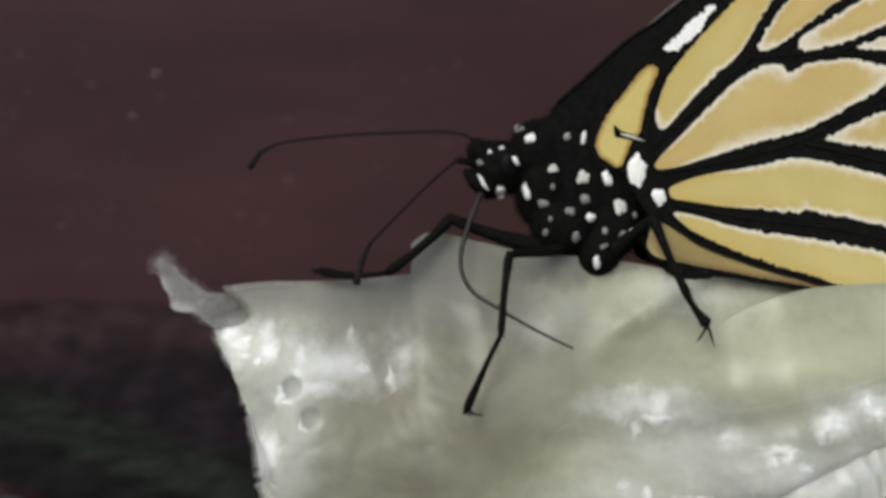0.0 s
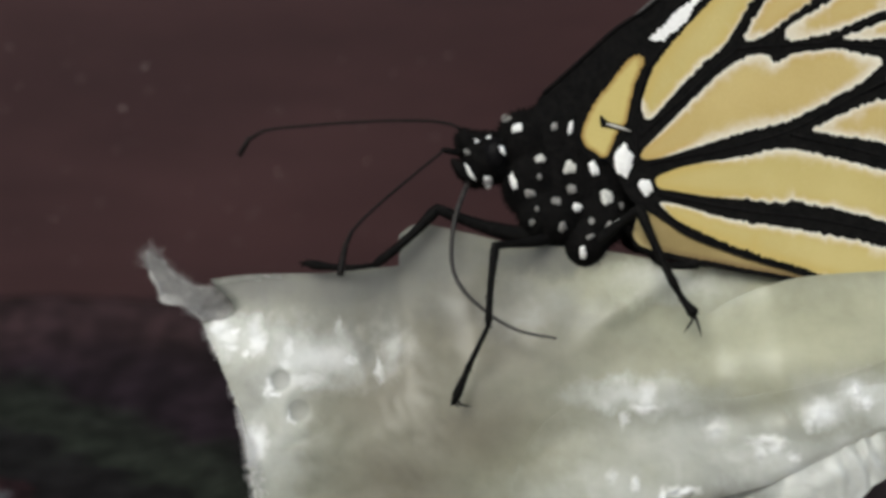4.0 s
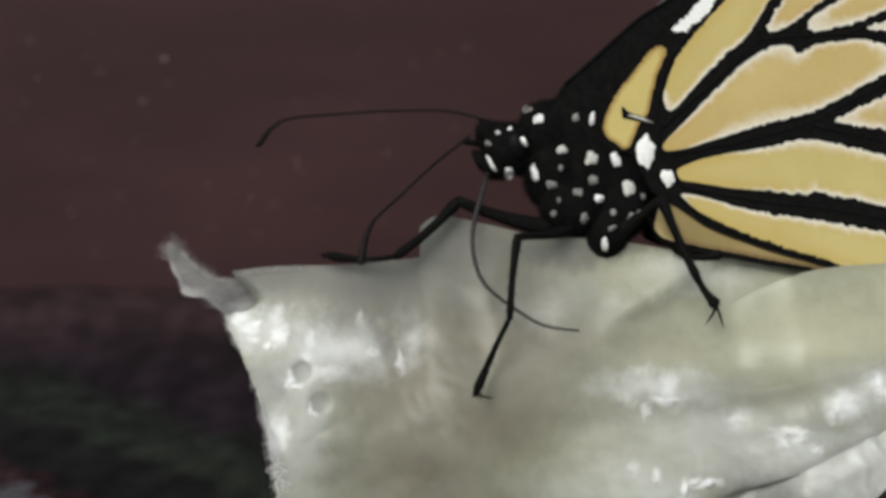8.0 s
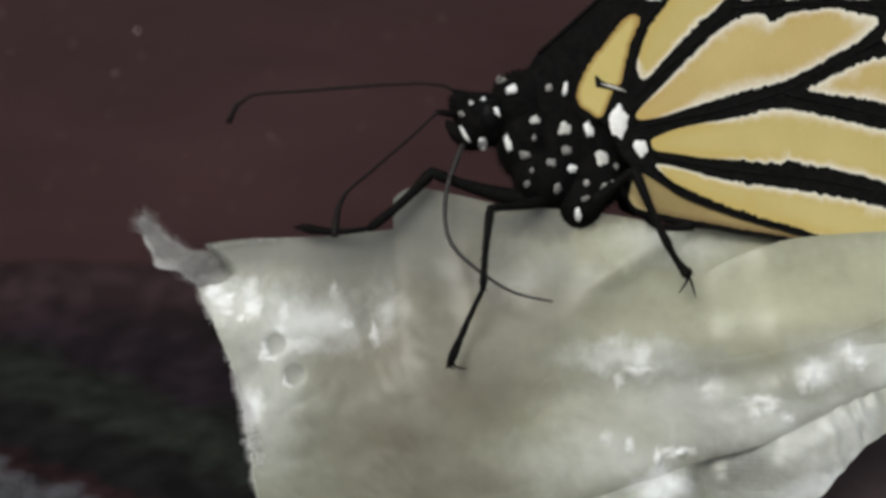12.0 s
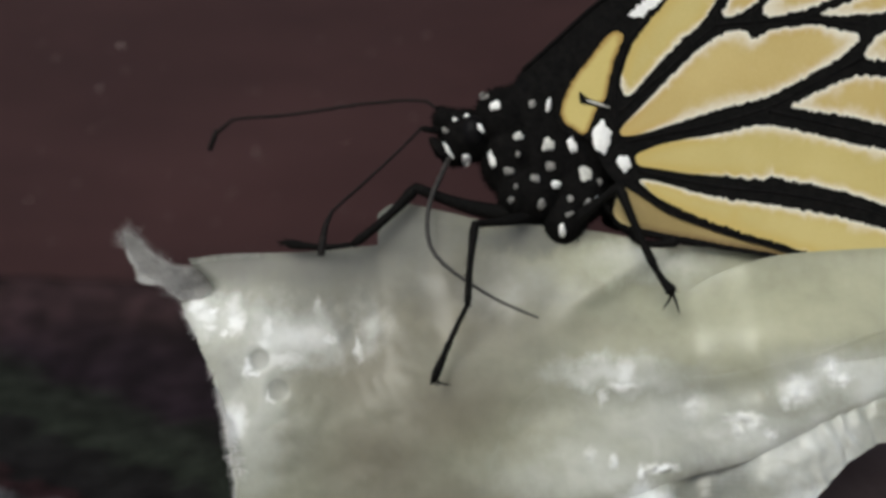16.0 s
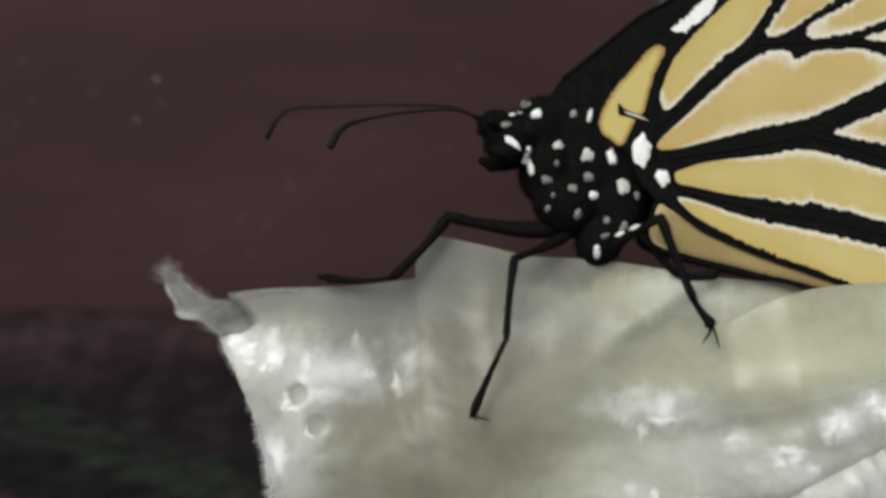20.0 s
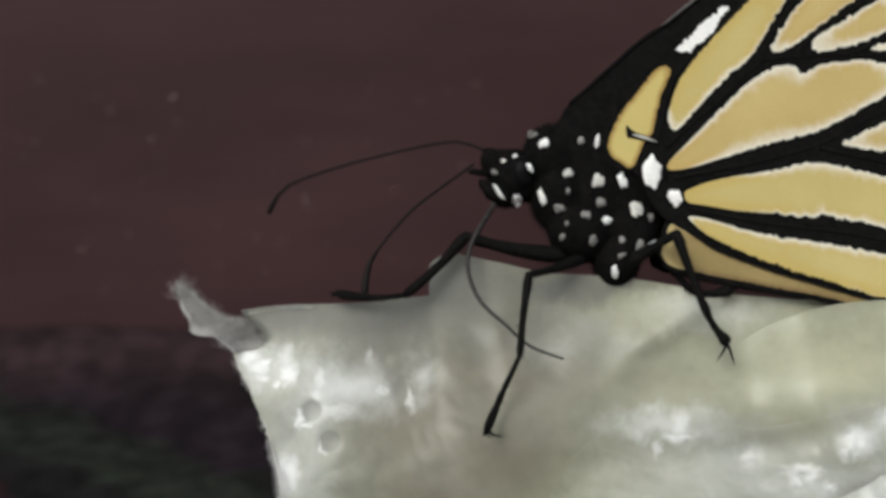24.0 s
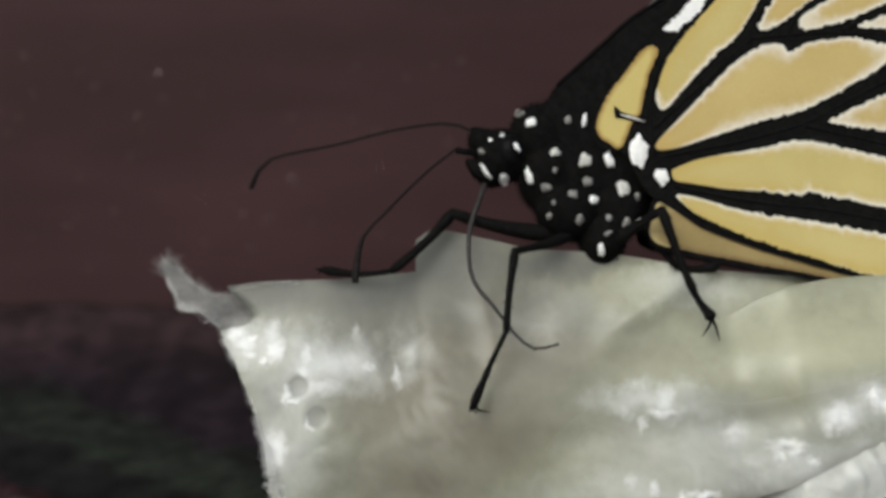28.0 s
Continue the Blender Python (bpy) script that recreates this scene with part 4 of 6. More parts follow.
cell(ORANGE, "", (11.60, 12.54, 0.46), (11.89, 13.22, 0.26), (12.35, 14.04, 0.20), (13.40, 15.42, 0.16), (14.84, 17.05, 0.16), (16.15, 18.20, 0.16), (18.77, 19.02, 0.26), (20.08, 17.87, 0.26), (17.46, 16.14, 0.16), (16.34, 15.42, 0.13), (15.00, 14.44, 0.13), (13.92, 13.62, 0.16), (13.07, 12.93, 0.23), (12.55, 12.67, 0.39), (12.02, 12.50, 0.49))
cell(ORANGE, "", (13.95, 12.80, 0.92), (14.12, 13.26, 0.79), (14.84, 13.75, 0.46), (15.98, 14.37, 0.26), (17.62, 15.39, 0.20), (19.09, 16.24, 0.20), (21.38, 17.38, 0.26), (23.68, 17.22, 0.39), (22.69, 15.25, 0.26), (20.40, 14.50, 0.26), (19.03, 14.01, 0.29), (17.46, 13.29, 0.33), (16.47, 12.93, 0.39), (15.49, 12.67, 0.52), (14.51, 12.50, 0.72))
cell(ORANGE, "", (17.33, 12.67, 0.79), (18.11, 12.96, 0.52), (19.19, 13.39, 0.33), (20.17, 13.78, 0.26), (22.04, 14.50, 0.26), (24.33, 14.44, 0.39), (23.35, 13.06, 0.33), (21.42, 12.80, 0.33), (19.85, 12.64, 0.39), (18.44, 12.54, 0.52))
cell(ORANGE, "long buff central cell", (5.67, 5.70, 0.00), (5.80, 6.15, 0.07), (6.59, 6.97, 0.16), (8.29, 8.71, 0.29), (9.44, 9.85, 0.33), (10.25, 10.61, 0.36), (11.43, 11.42, 0.49), (12.28, 11.72, 0.72), (13.00, 11.59, 0.79), (13.30, 11.23, 0.65), (13.92, 11.42, 0.33), (14.84, 11.78, 0.26), (16.80, 12.01, 0.29), (17.78, 11.85, 0.52), (19.03, 11.62, 0.85), (19.55, 11.42, 0.92), (19.35, 10.90, 0.72), (18.44, 10.08, 0.52), (17.13, 9.36, 0.39), (15.49, 8.45, 0.39), (14.02, 7.79, 0.49), (11.89, 7.27, 0.65), (9.93, 6.65, 0.59), (8.62, 6.25, 0.29), (7.15, 5.79, 0.13), (6.16, 5.60, 0.00))
cell(ORANGE, "", (15.49, 7.33, 0.72), (15.98, 7.63, 0.52), (17.06, 8.18, 0.39), (18.67, 8.87, 0.33), (19.98, 9.13, 0.33), (22.69, 8.61, 0.39), (24.99, 7.73, 0.46), (25.31, 5.92, 0.52), (23.35, 5.27, 0.46), (21.06, 6.22, 0.39), (19.03, 6.71, 0.39), (17.29, 6.97, 0.39), (16.21, 7.17, 0.52))
cell(ORANGE, "", (19.91, 10.18, 0.65), (20.24, 10.83, 0.52), (20.70, 11.36, 0.39), (22.04, 11.88, 0.33), (24.33, 12.14, 0.39), (24.66, 10.51, 0.46), (23.02, 9.79, 0.39), (21.12, 9.95, 0.46), (20.27, 10.02, 0.59))
cell(YELLOW, "", (6.46, 4.45, 0.00), (6.98, 4.78, 0.00), (8.13, 5.17, 0.03), (9.60, 5.47, 0.13), (11.07, 5.70, 0.26), (12.28, 5.92, 0.36), (13.04, 6.15, 0.46), (14.18, 6.22, 0.46), (16.15, 5.86, 0.43), (17.62, 5.53, 0.39), (19.03, 5.17, 0.39), (21.06, 4.78, 0.39), (25.31, 3.31, 0.39), (26.13, 1.67, 0.46), (23.02, 0.69, 0.39), (21.06, 1.57, 0.36), (19.03, 2.26, 0.33), (16.80, 2.82, 0.33), (15.16, 3.04, 0.29), (14.51, 3.24, 0.29), (13.53, 3.11, 0.26), (11.89, 3.27, 0.16), (9.60, 3.44, 0.07), (7.47, 3.76, 0.00), (6.65, 3.93, 0.00))
cell(YELLOW, "", (6.69, 3.04, 0.29), (7.15, 3.08, 0.29), (8.13, 2.88, 0.20), (9.93, 2.36, 0.23), (11.89, 1.96, 0.29), (14.18, 1.67, 0.33), (15.82, 1.37, 0.36), (17.95, 0.98, 0.33), (20.47, 0.33, 0.33), (23.02, -0.46, 0.33), (21.71, -1.93, 0.13), (18.77, -1.67, 0.07), (16.47, -1.15, 0.07), (14.84, -0.59, 0.03), (13.04, -0.10, 0.03), (10.75, 0.69, 0.03), (9.27, 1.31, 0.03), (7.96, 1.93, 0.03), (7.15, 2.55, 0.10))
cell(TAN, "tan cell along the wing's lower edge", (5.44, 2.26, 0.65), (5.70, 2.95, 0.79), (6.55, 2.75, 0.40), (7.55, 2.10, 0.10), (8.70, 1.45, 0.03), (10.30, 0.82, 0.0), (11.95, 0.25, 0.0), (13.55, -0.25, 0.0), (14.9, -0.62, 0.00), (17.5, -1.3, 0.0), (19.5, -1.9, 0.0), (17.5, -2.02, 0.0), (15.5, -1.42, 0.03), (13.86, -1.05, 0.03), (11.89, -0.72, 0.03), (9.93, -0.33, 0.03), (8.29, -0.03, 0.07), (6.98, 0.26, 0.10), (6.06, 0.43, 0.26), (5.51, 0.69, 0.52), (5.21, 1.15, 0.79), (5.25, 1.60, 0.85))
UPPER_VEINS = (
    ((5.67, 4.94), (5.44, 5.92), (5.34, 7.56), (5.61, 9.53), (6.00, 10.83), (6.52, 11.65), (7.15, 12.31), (8.29, 13.39), (9.44, 14.60), (10.91, 16.40), (14.18, 19.35)),
    ((5.67, 6.97), (6.98, 8.22), (8.62, 9.59), (10.25, 11.23), (11.17, 12.01), (11.56, 13.13), (12.15, 14.27), (12.94, 15.42), (14.84, 17.38)),
    ((11.17, 12.01), (13.53, 12.21), (16.15, 12.31), (20.04, 12.08)),
    ((13.36, 12.24), (13.69, 13.06), (14.58, 13.78), (16.15, 14.83), (17.03, 15.42), (19.09, 16.66)),
    ((16.47, 12.41), (18.11, 13.19), (19.26, 13.78), (20.73, 14.21)),
)
LOBE_VEINS = (
    ((5.84, 5.27), (7.96, 5.70), (10.25, 6.15), (12.87, 6.84), (14.84, 7.56), (16.80, 8.67), (18.44, 9.49), (19.81, 10.25)),
    ((14.18, 7.07), (15.82, 6.71), (17.46, 6.35), (19.03, 5.96), (21.38, 5.40)),
    ((6.65, 3.57), (8.88, 3.11), (11.89, 2.62), (15.16, 2.26), (19.03, 1.54), (21.38, 0.85)),
    ((6.39, 3.04), (7.80, 1.87), (9.44, 1.01), (11.56, 0.20), (14.35, -0.62), (16.15, -1.08)),
)


def serrated(ring, much=1.0):
    """The outline of a cell, smooth at the wing's root and toothed by overlapping scales farther out."""
    t = np.roll(ring[:, :2], -1, 0) - np.roll(ring[:, :2], 1, 0)
    side = np.stack([-t[:, 1], t[:, 0]], 1) / np.maximum(np.linalg.norm(t, axis=1), 1e-6)[:, None]
    out = ring.copy()
    for i, (x, z, _) in enumerate(ring):
        amp = 0.14 * much * min(1, max(0.12, (math.hypot(x - 5.4, z - 4.9) - 2.0) / 5))
        out[i, :2] += side[i] * amp * (0.4 * noise.noise((x * 2.1, z * 2.1, 3)) + noise.noise((x * 5.0, z * 5.0, 8)) + 0.7 * noise.noise((x * 11, z * 11, 5)))
    return out


def graded_panel(bm, outer, y0, y1):
    """A thin plate whose vertices know how far inward they lie and how far the pale rim reaches there."""
    wide, outer = outer[:, 2], outer[:, :2]
    n = len(outer)
    lo, hi = outer.min(0), outer.max(0)
    nxt = np.roll(outer, -1, 0)

    def reach(p):
        d = nxt - outer
        k = np.clip(((p - outer) * d).sum(1) / np.maximum((d * d).sum(1), 1e-9), 0, 1)
        far = np.linalg.norm(outer + d * k[:, None] - p, axis=1)
        i = far.argmin()
        return far[i], wide[i]

    def inside(p):
        up = (outer[:, 1] > p[1]) != (nxt[:, 1] > p[1])
        cross = outer[:, 0] + (p[1] - outer[:, 1]) * (nxt[:, 0] - outer[:, 0]) / np.where(up, nxt[:, 1] - outer[:, 1], 1)
        return (up & (cross > p[0])).sum() % 2 == 1

    pts = [Vector(p) for p in outer]
    t = nxt - np.roll(outer, 1, 0)
    side = np.stack([-t[:, 1], t[:, 0]], 1) / np.maximum(np.linalg.norm(t, axis=1), 1e-6)[:, None]
    if sum(a[0] * b[1] - b[0] * a[1] for a, b in zip(outer, nxt)) < 0:
        side = -side
    for step, deep in ((3, 0.11), (4, 0.24), (5, 0.42), (6, 0.66)):
        for i in range(0, n, step):
            p = outer[i] + side[i] * deep
            if inside(p) and reach(p)[0] > deep * 0.85:
                pts.append(Vector(p))
    for j in range(int((hi[1] - lo[1]) / 0.36) + 2):
        for i in range(int((hi[0] - lo[0]) / 0.42) + 2):
            p = np.array((lo[0] + 0.42 * (i + 0.5 * (j % 2)), lo[1] + 0.36 * j))
            if inside(p) and reach(p)[0] > 0.8:
                pts.append(Vector(p))
    co, _, tris, *_ = delaunay_2d_cdt(pts, [(i, (i + 1) % n) for i in range(n)], [], 1, 1e-6)
    deep, rim = bm.verts.layers.float.new("inward"), bm.verts.layers.float.new("rim")
    top = [bm.verts.new((p.x, y1, p.y)) for p in co]
    for v, p in zip(top, co):
        far, w = reach(np.array(p))
        w *= 1.35
        v[deep] = min(1, far / 0.8)
        v[rim] = max(0, 1 - far / w) * min(1, w / 0.26) if w > 0.05 else 0
    for f in tris:
        bm.faces.new([top[i] for i in f])
    edge = [e for e in bm.edges if e.is_boundary]
    for v in bmesh.ops.extrude_edge_only(bm, edges=edge)["geom"]:
        if isinstance(v, bmesh.types.BMVert):
            v.co.y = y0
    bmesh.ops.recalc_face_normals(bm, faces=bm.faces[:])


def build_wing(name, outline, y, side, cells, label):
    """A wing in the depth y; side -1 shows its pattern to the lens, 1 away from it."""
    bm = bmesh.new()
    ring = ragged(spline(outline, 260, True), 0, 0.04, 2.0)
    panel(bm, ring, y + 0.06, y - 0.06)
    w = part(name, bm, BLACK, butterfly, label, smooth=False)
    face = y + side * 0.06
    for m, words, pts in cells:
        size = sum(math.dist(a[:2], b[:2]) for a, b in zip(pts, pts[1:] + pts[:1]))
        bm = bmesh.new()
        graded_panel(bm, serrated(spline(pts, int(size / 0.06), True), 0.35 if m is TAN else 1.0), face - side * 0.01, face + side * 0.05)
        part("wing_cell" if m is not WHITE else "white_streak", bm, m, w, words, smooth=False)
    return w


def build_veins(w, y, side, veins):
    for pts in veins:
        line = spline(pts, 30)
        bm = bmesh.new()
        tube(bm, [(x, y + side * 0.05, z) for x, z in line], [0.11 - 0.05 * i / 29 for i in range(30)], 7)
        part("vein", bm, BLACK, w)


def margin_dots(w, y, side, low):
    """White dots in two rows along the black outer margin of the hind wing, those of its upper or of its lower part."""
    rim = spline(RIM, 26)
    mid = np.array((16.83, 9.53))
    for inset in (0.035, 0.085):
        for i in range(1, 25):
            p = rim[i] + (mid - rim[i]) * (inset + 0.008 * math.sin(i * 2.1))
            if (p[1] < 7.5) == low:
                bm = bmesh.new()
                bmesh.ops.create_circle(bm, cap_ends=True, segments=10, radius=0.36 + 0.08 * math.sin(i * 1.7), matrix=Matrix.Translation((p[0], y + side * 0.09, p[1])) @ Matrix.Rotation(radians(90), 4, "X"))
                part("margin_dot", bm, WHITE, w, smooth=False)


def hind_wing(side):
    """A hind wing: its upper part, the lobe folded over it along a vein, and the inner fold that slides from under the lobe."""
    upper = build_wing("hind_wing", HIND, side * 2.3, side, [c for k, c in enumerate(CELLS) if k not in (*LOW_CELLS, FOLD_CELL)], "hind wing with pale yellow cells between broad black veins")
    lobe = build_wing("hind_wing_lobe", LOBE, side * 2.45, side, [CELLS[k] for k in LOW_CELLS], "lower lobe of the hind wing with long yellow cells")
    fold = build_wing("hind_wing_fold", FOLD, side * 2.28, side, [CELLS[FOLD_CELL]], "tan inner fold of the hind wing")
    build_veins(upper, side * 2.3, side, UPPER_VEINS)
    build_veins(lobe, side * 2.45, side, LOBE_VEINS)
    if side < 0:
        margin_dots(upper, side * 2.3, side, False)
        margin_dots(lobe, side * 2.45, side, True)
    return upper, lobe, fold


def build_wings():
    near, near_lobe, near_fold = hind_wing(-1)
    front = build_wing("fore_wing", FORE, -1.75, -1, (), "fore wing with a black front edge")
    rear = build_wing("fore_wing", FORE, 1.75, 1, (), "fore wing with a black front edge")
    far, far_lobe, far_fold = hind_wing(1)
    # Pale bar: the highlight on the black spur, put into its colour.
    bm = bmesh.new()
    tube(bm, [(3.62, -2.50, 7.65), (3.95, -2.56, 7.56), (4.32, -2.60, 7.44), (4.75, -2.58, 7.31), (5.05, -2.54, 7.21)], (0.03, 0.075, 0.085, 0.06, 0.02), 8)
    part("spur", bm, PALE, near, "short spur vein, its highlight painted pale grey")
    bm = bmesh.new()
    panel(bm, spline(((3.28, 8.15), (3.71, 7.82), (4.36, 7.60), (4.70, 7.45), (4.62, 7.23), (4.10, 7.33), (3.61, 7.44), (3.33, 7.52)), 60, True), -2.40, -2.45)
    part("spur_base", bm, BLACK, near)
    # Added grey strip that paints the highlight along the fore wing's front edge.
    bm = bmesh.new()
    line = spline(((5.00, 13.76), (5.78, 14.39), (6.60, 15.05), (7.33, 15.61), (8.25, 16.37), (12.4, 20.4)), 40)
    tube(bm, [(x, -1.86, z) for x, z in line], [0.02 + 0.09 * min(1, i / 8) for i in range(40)], 7)
    part("costal_highlight", bm, LIT_EDGE, front, "grey strip painting the lit front edge of the wing")
    for w, y in ((front, -1.82), (rear, 1.82)):
        line = spline(FORE[3:12], 60)
        bm = bmesh.new()
        tube(bm, [(x, y, z) for x, z in line], [0.12] * 60, 7)
        part("costal_vein", bm, BLACK, w)
    return (near, front, rear, far), (near_lobe, far_lobe), (near_fold, far_fold)


WINGS, LOBES, FOLDS = build_wings()


# ---- feelers and sucking tube: chains of short rigid pieces ----
class Chain:
    """Pieces strung along a curve in the (x, z) plane of the butterfly; y runs from y0 to y1."""

    def __init__(self, name, piece, length, n, y0, y1, radius, material, label, curve=1.0, root=0.4):
        self.curve, self.root = curve, root
        self.n, self.y0, self.y1, self.step = n, y0, y1, length / n
        self.keys, self.obs = [], []
        for i in range(n):
            bm = bmesh.new()
            s0, s1 = i / n, (i + 1) / n
            lean = math.hypot(1, (y1 - y0) / length)
            tube(bm, [(0, 0, (k * 1.3 - 0.15) * self.step * lean) for k in (0, 0.33, 0.67, 1)], [radius(s0 + (s1 - s0) * k) for k in (0, 0.33, 0.67, 1)], 8)
            self.obs.append(part(name if i == 0 else piece, bm, material, self.obs[0] if i else butterfly, label if i == 0 else ""))

    def bend(self, t, *pts):
        p = spline(pts, 81)
        back = (p[0] - p[1]) / np.hypot(*(p[0] - p[1]))
        p = np.concatenate([[p[0] + back * self.root * (1 - k / 8) for k in range(8)], p])
        far = np.concatenate([[0], np.cumsum(np.hypot(*np.diff(p, axis=0).T))])
        p = np.stack([np.interp(np.linspace(0, far[-1], 81), far, p[:, k]) for k in (0, 1)], 1)
        d = np.diff(p, axis=0)
        a = np.unwrap(np.arctan2(d[:, 1], d[:, 0]))
        a = a - 2 * math.pi * round((a[0] + 2.0) / (2 * math.pi))
        size = np.hypot(d[:, 0], d[:, 1]).sum() / (self.step * self.n)
        k = [a[int(80 * i / self.n):int(80 * (i + 1) / self.n)].mean() for i in range(self.n)]
        self.keys.append((t, np.array([*p[0], 1.0, min(size, 1.1), *k])))

    def coil(self, t, x, z, start, turns):
        """Rolled up tightly from (x, z)."""
        k = [radians(start) + 2 * math.pi * turns * (i / self.n) ** 1.15 for i in range(self.n)]
        self.keys.append((t, np.array([x, z, 0.0, 0.92, *k])))

    def poses(self, v):
        x, z, out, size = v[:4]
        made = []
        for i, a in enumerate(v[4:]):
            y, y2 = [self.y0 + (self.y1 - self.y0) * out * (k / self.n) ** self.curve for k in (i, i + 1)]
            d = Vector((math.cos(a) * self.step * size, y2 - y, math.sin(a) * self.step * size))
            made.append(aim((x, y, z), d))
            x, z = x + d.x, z + d.z
        return made

    def go(self):
        keys = sorted(self.keys, key=lambda k: k[0])
        rows = []
        for (t0, a), (t1, b) in zip(keys, keys[1:]):
            parts = min(max(1, math.ceil(np.abs(b[4:] - a[4:]).max() / 0.9)), max(1, int((t1 - t0) * FPS)))
            rows += [(t0 + (t1 - t0) * k / parts, a + (b - a) * k / parts) for k in range(parts)]
        rows.append(keys[-1])
        if rows[-1][0] < 28:
            rows.append((28.0, rows[-1][1]))
        run([(t, self.poses(v)) for t, v in rows], self.obs)


def aim(p, d):
    """A pose at p (mm) whose z axis runs along d."""
    w = Vector(d).normalized()
    u = Vector((0, 1, 0)).cross(w).normalized()
    v = w.cross(u)
    m = Matrix((u, v, w)).transposed().to_4x4()
    m.translation = Vector(p) * MM
    return m


def run(rows, obs):
    """Keys a chain: its first piece in the butterfly's space, the others on the first."""
    walk(obs[0], [(t, m[0]) for t, m in rows])
    for i in range(1, len(obs)):
        walk(obs[i], [(t, m[0].inverted() @ m[i]) for t, m in rows])


proboscis = Chain("proboscis", "proboscis_piece", 12.1, 20, 0.0, -5.6, lambda s: 0.17 - 0.10 * s, HORN, "thin grey-brown sucking tube", 0.55, 0.8)
antenna_far = Chain("antenna", "antenna_piece", 14.5, 14, 0.7, 3.0, lambda s: 0.09 + (0.10 * max(0, (s - 0.86) / 0.14) if s < 0.97 else 0.08), FEELER, "thin black antenna with a clubbed tip")
antenna_near = Chain("antenna", "antenna_piece", 9.1, 12, -0.9, -5.5, lambda s: 0.085 + (0.16 * max(0, (s - 0.72) / 0.28) if s < 0.97 else 0.12), FEELER, "thin black antenna with a clubbed tip")


# ---- legs ----
class Leg:
    """Femur, tibia and tarsus. The hip rides on the body, the foot stays where it stands."""

    def __init__(self, hip, knee, ankle, toe, depths, thick, claws, bows=(0, 0, 0), sag=0.42, streaks=()):
        self.sag = sag
        self.hip, self.knee, self.ankle, self.toe = [Vector((p[0], y, p[1])) for p, y in zip((hip, knee, ankle, toe), depths)]
        flat = lambda a, b: math.hypot(b.x - a.x, b.z - a.z)
        self.l1, self.l2 = flat(self.hip, self.knee), flat(self.knee, self.ankle)
        k, a = self.knee - self.hip, self.ankle - self.hip
        self.side = 1 if a.x * k.z - a.z * k.x > 0 else -1
        self.obs = []
        # width along each piece, from its upper to its lower end
        shapes = {"leg": (0.8, 1.05, 1.12, 1.08, 0.98, 0.86, 0.74, 0.68, 0.74, 0.6), "tibia": (0.7, 1.0, 0.88, 0.78, 0.72, 0.7, 0.7, 0.72, 0.8, 0.55), "tarsus": (0.45, 0.6, 0.54, 0.64, 0.60, 0.76, 0.72, 0.98, 1.08, 0.6)}
        for name, p, q, r, bow in (("leg", self.hip, self.knee, thick[0], bows[0]), ("tibia", self.knee, self.ankle, thick[1], bows[1]), ("tarsus", self.ankle, self.toe, thick[2], bows[2])):
            n = (q - p).length
            bm = bmesh.new()
            wide = shapes[name]
            at = [-0.03 + 1.05 * i / (len(wide) - 1) for i in range(len(wide))]
            bend = lambda f: bow * 4 * max(0, f) * max(0, 1 - f)
            tube(bm, [(bend(f), 0, f * n) for f in at], [r * k for k in wide], 10)
            rnd = random.Random(round(n * 1000))
            for _ in range(int(n * 9)):
                f, a = rnd.uniform(0.05, 1), rnd.uniform(0, 6.28)
                o = Vector((math.cos(a), math.sin(a), 0))
                z, w = f * n, r * np.interp(f, at, wide)
                tube(bm, [o * w * 0.7 + Vector((bend(f), 0, z)), o * (w + rnd.uniform(0.06, 0.16)) + Vector((bend(f), 0, z + 0.2))], (0.03, 0.008), 3)
            self.obs.append(part(name, bm, SHELL, self.obs[0] if self.obs else butterfly, "thin black jointed leg" if name == "leg" else ""))
        for dx, dz in claws:
            w = aim((0, 0, 0), q - p).to_3x3().inverted() @ Vector((dx, -0.1, dz))
            bm = bmesh.new()
            tube(bm, [(0, 0, n * 0.95), Vector((0, 0, n)) + w * 0.35 + Vector((0, 0, 0.05)), Vector((0, 0, n)) + w * 0.7 + Vector((0, 0, 0.03)), Vector((0, 0, n)) + w], (0.10, 0.075, 0.05, 0.012), 6)
            part("claw", bm, SHELL, self.obs[2])
        for f0, f1 in streaks:
            bm = bmesh.new()
            n, r = (self.knee - self.hip).length, thick[0]
            pts = []
            for k in range(6):
                f = f0 + (f1 - f0) * k / 5
                w = r * np.interp(f, at, shapes["leg"]) * 1.0
                pts.append((-0.72 * w + bows[0] * 4 * f * (1 - f), -0.69 * w, f * n))
            tube(bm, pts, (0.02, 0.10, 0.13, 0.13, 0.10, 0.02), 6)
            part("white_streak", bm, WHITE, self.obs[0], "short white dash")
        self.turns = bool(streaks)

    def go(self, stances):
        rows = []
        steps = 4 if self.turns else 1
        fine = [(t0 + (t1 - t0) * k / steps, m0.lerp(m1, k / steps)) for (t0, m0), (t1, m1) in zip(stances, stances[1:]) for k in range(steps)] + [stances[-1]]
        for t, m in fine:
            back = m.inverted() @ START
            foot, toe = [(back @ (p * MM)) / MM for p in (self.ankle, self.toe)]
            h = self.hip - Vector((0, 0, self.sag * max(0, (START.inverted() @ m).translation.z) / MM))
            dx, dz = foot.x - h.x, foot.z - h.z
            d = min(math.hypot(dx, dz), (self.l1 + self.l2) * 0.999)
            c = (self.l1 ** 2 + d * d - self.l2 ** 2) / (2 * self.l1 * d)
            a = math.atan2(dz, dx) + self.side * math.acos(max(-1, min(1, c)))
            knee = Vector((h.x + self.l1 * math.cos(a), self.knee.y, h.z + self.l1 * math.sin(a)))
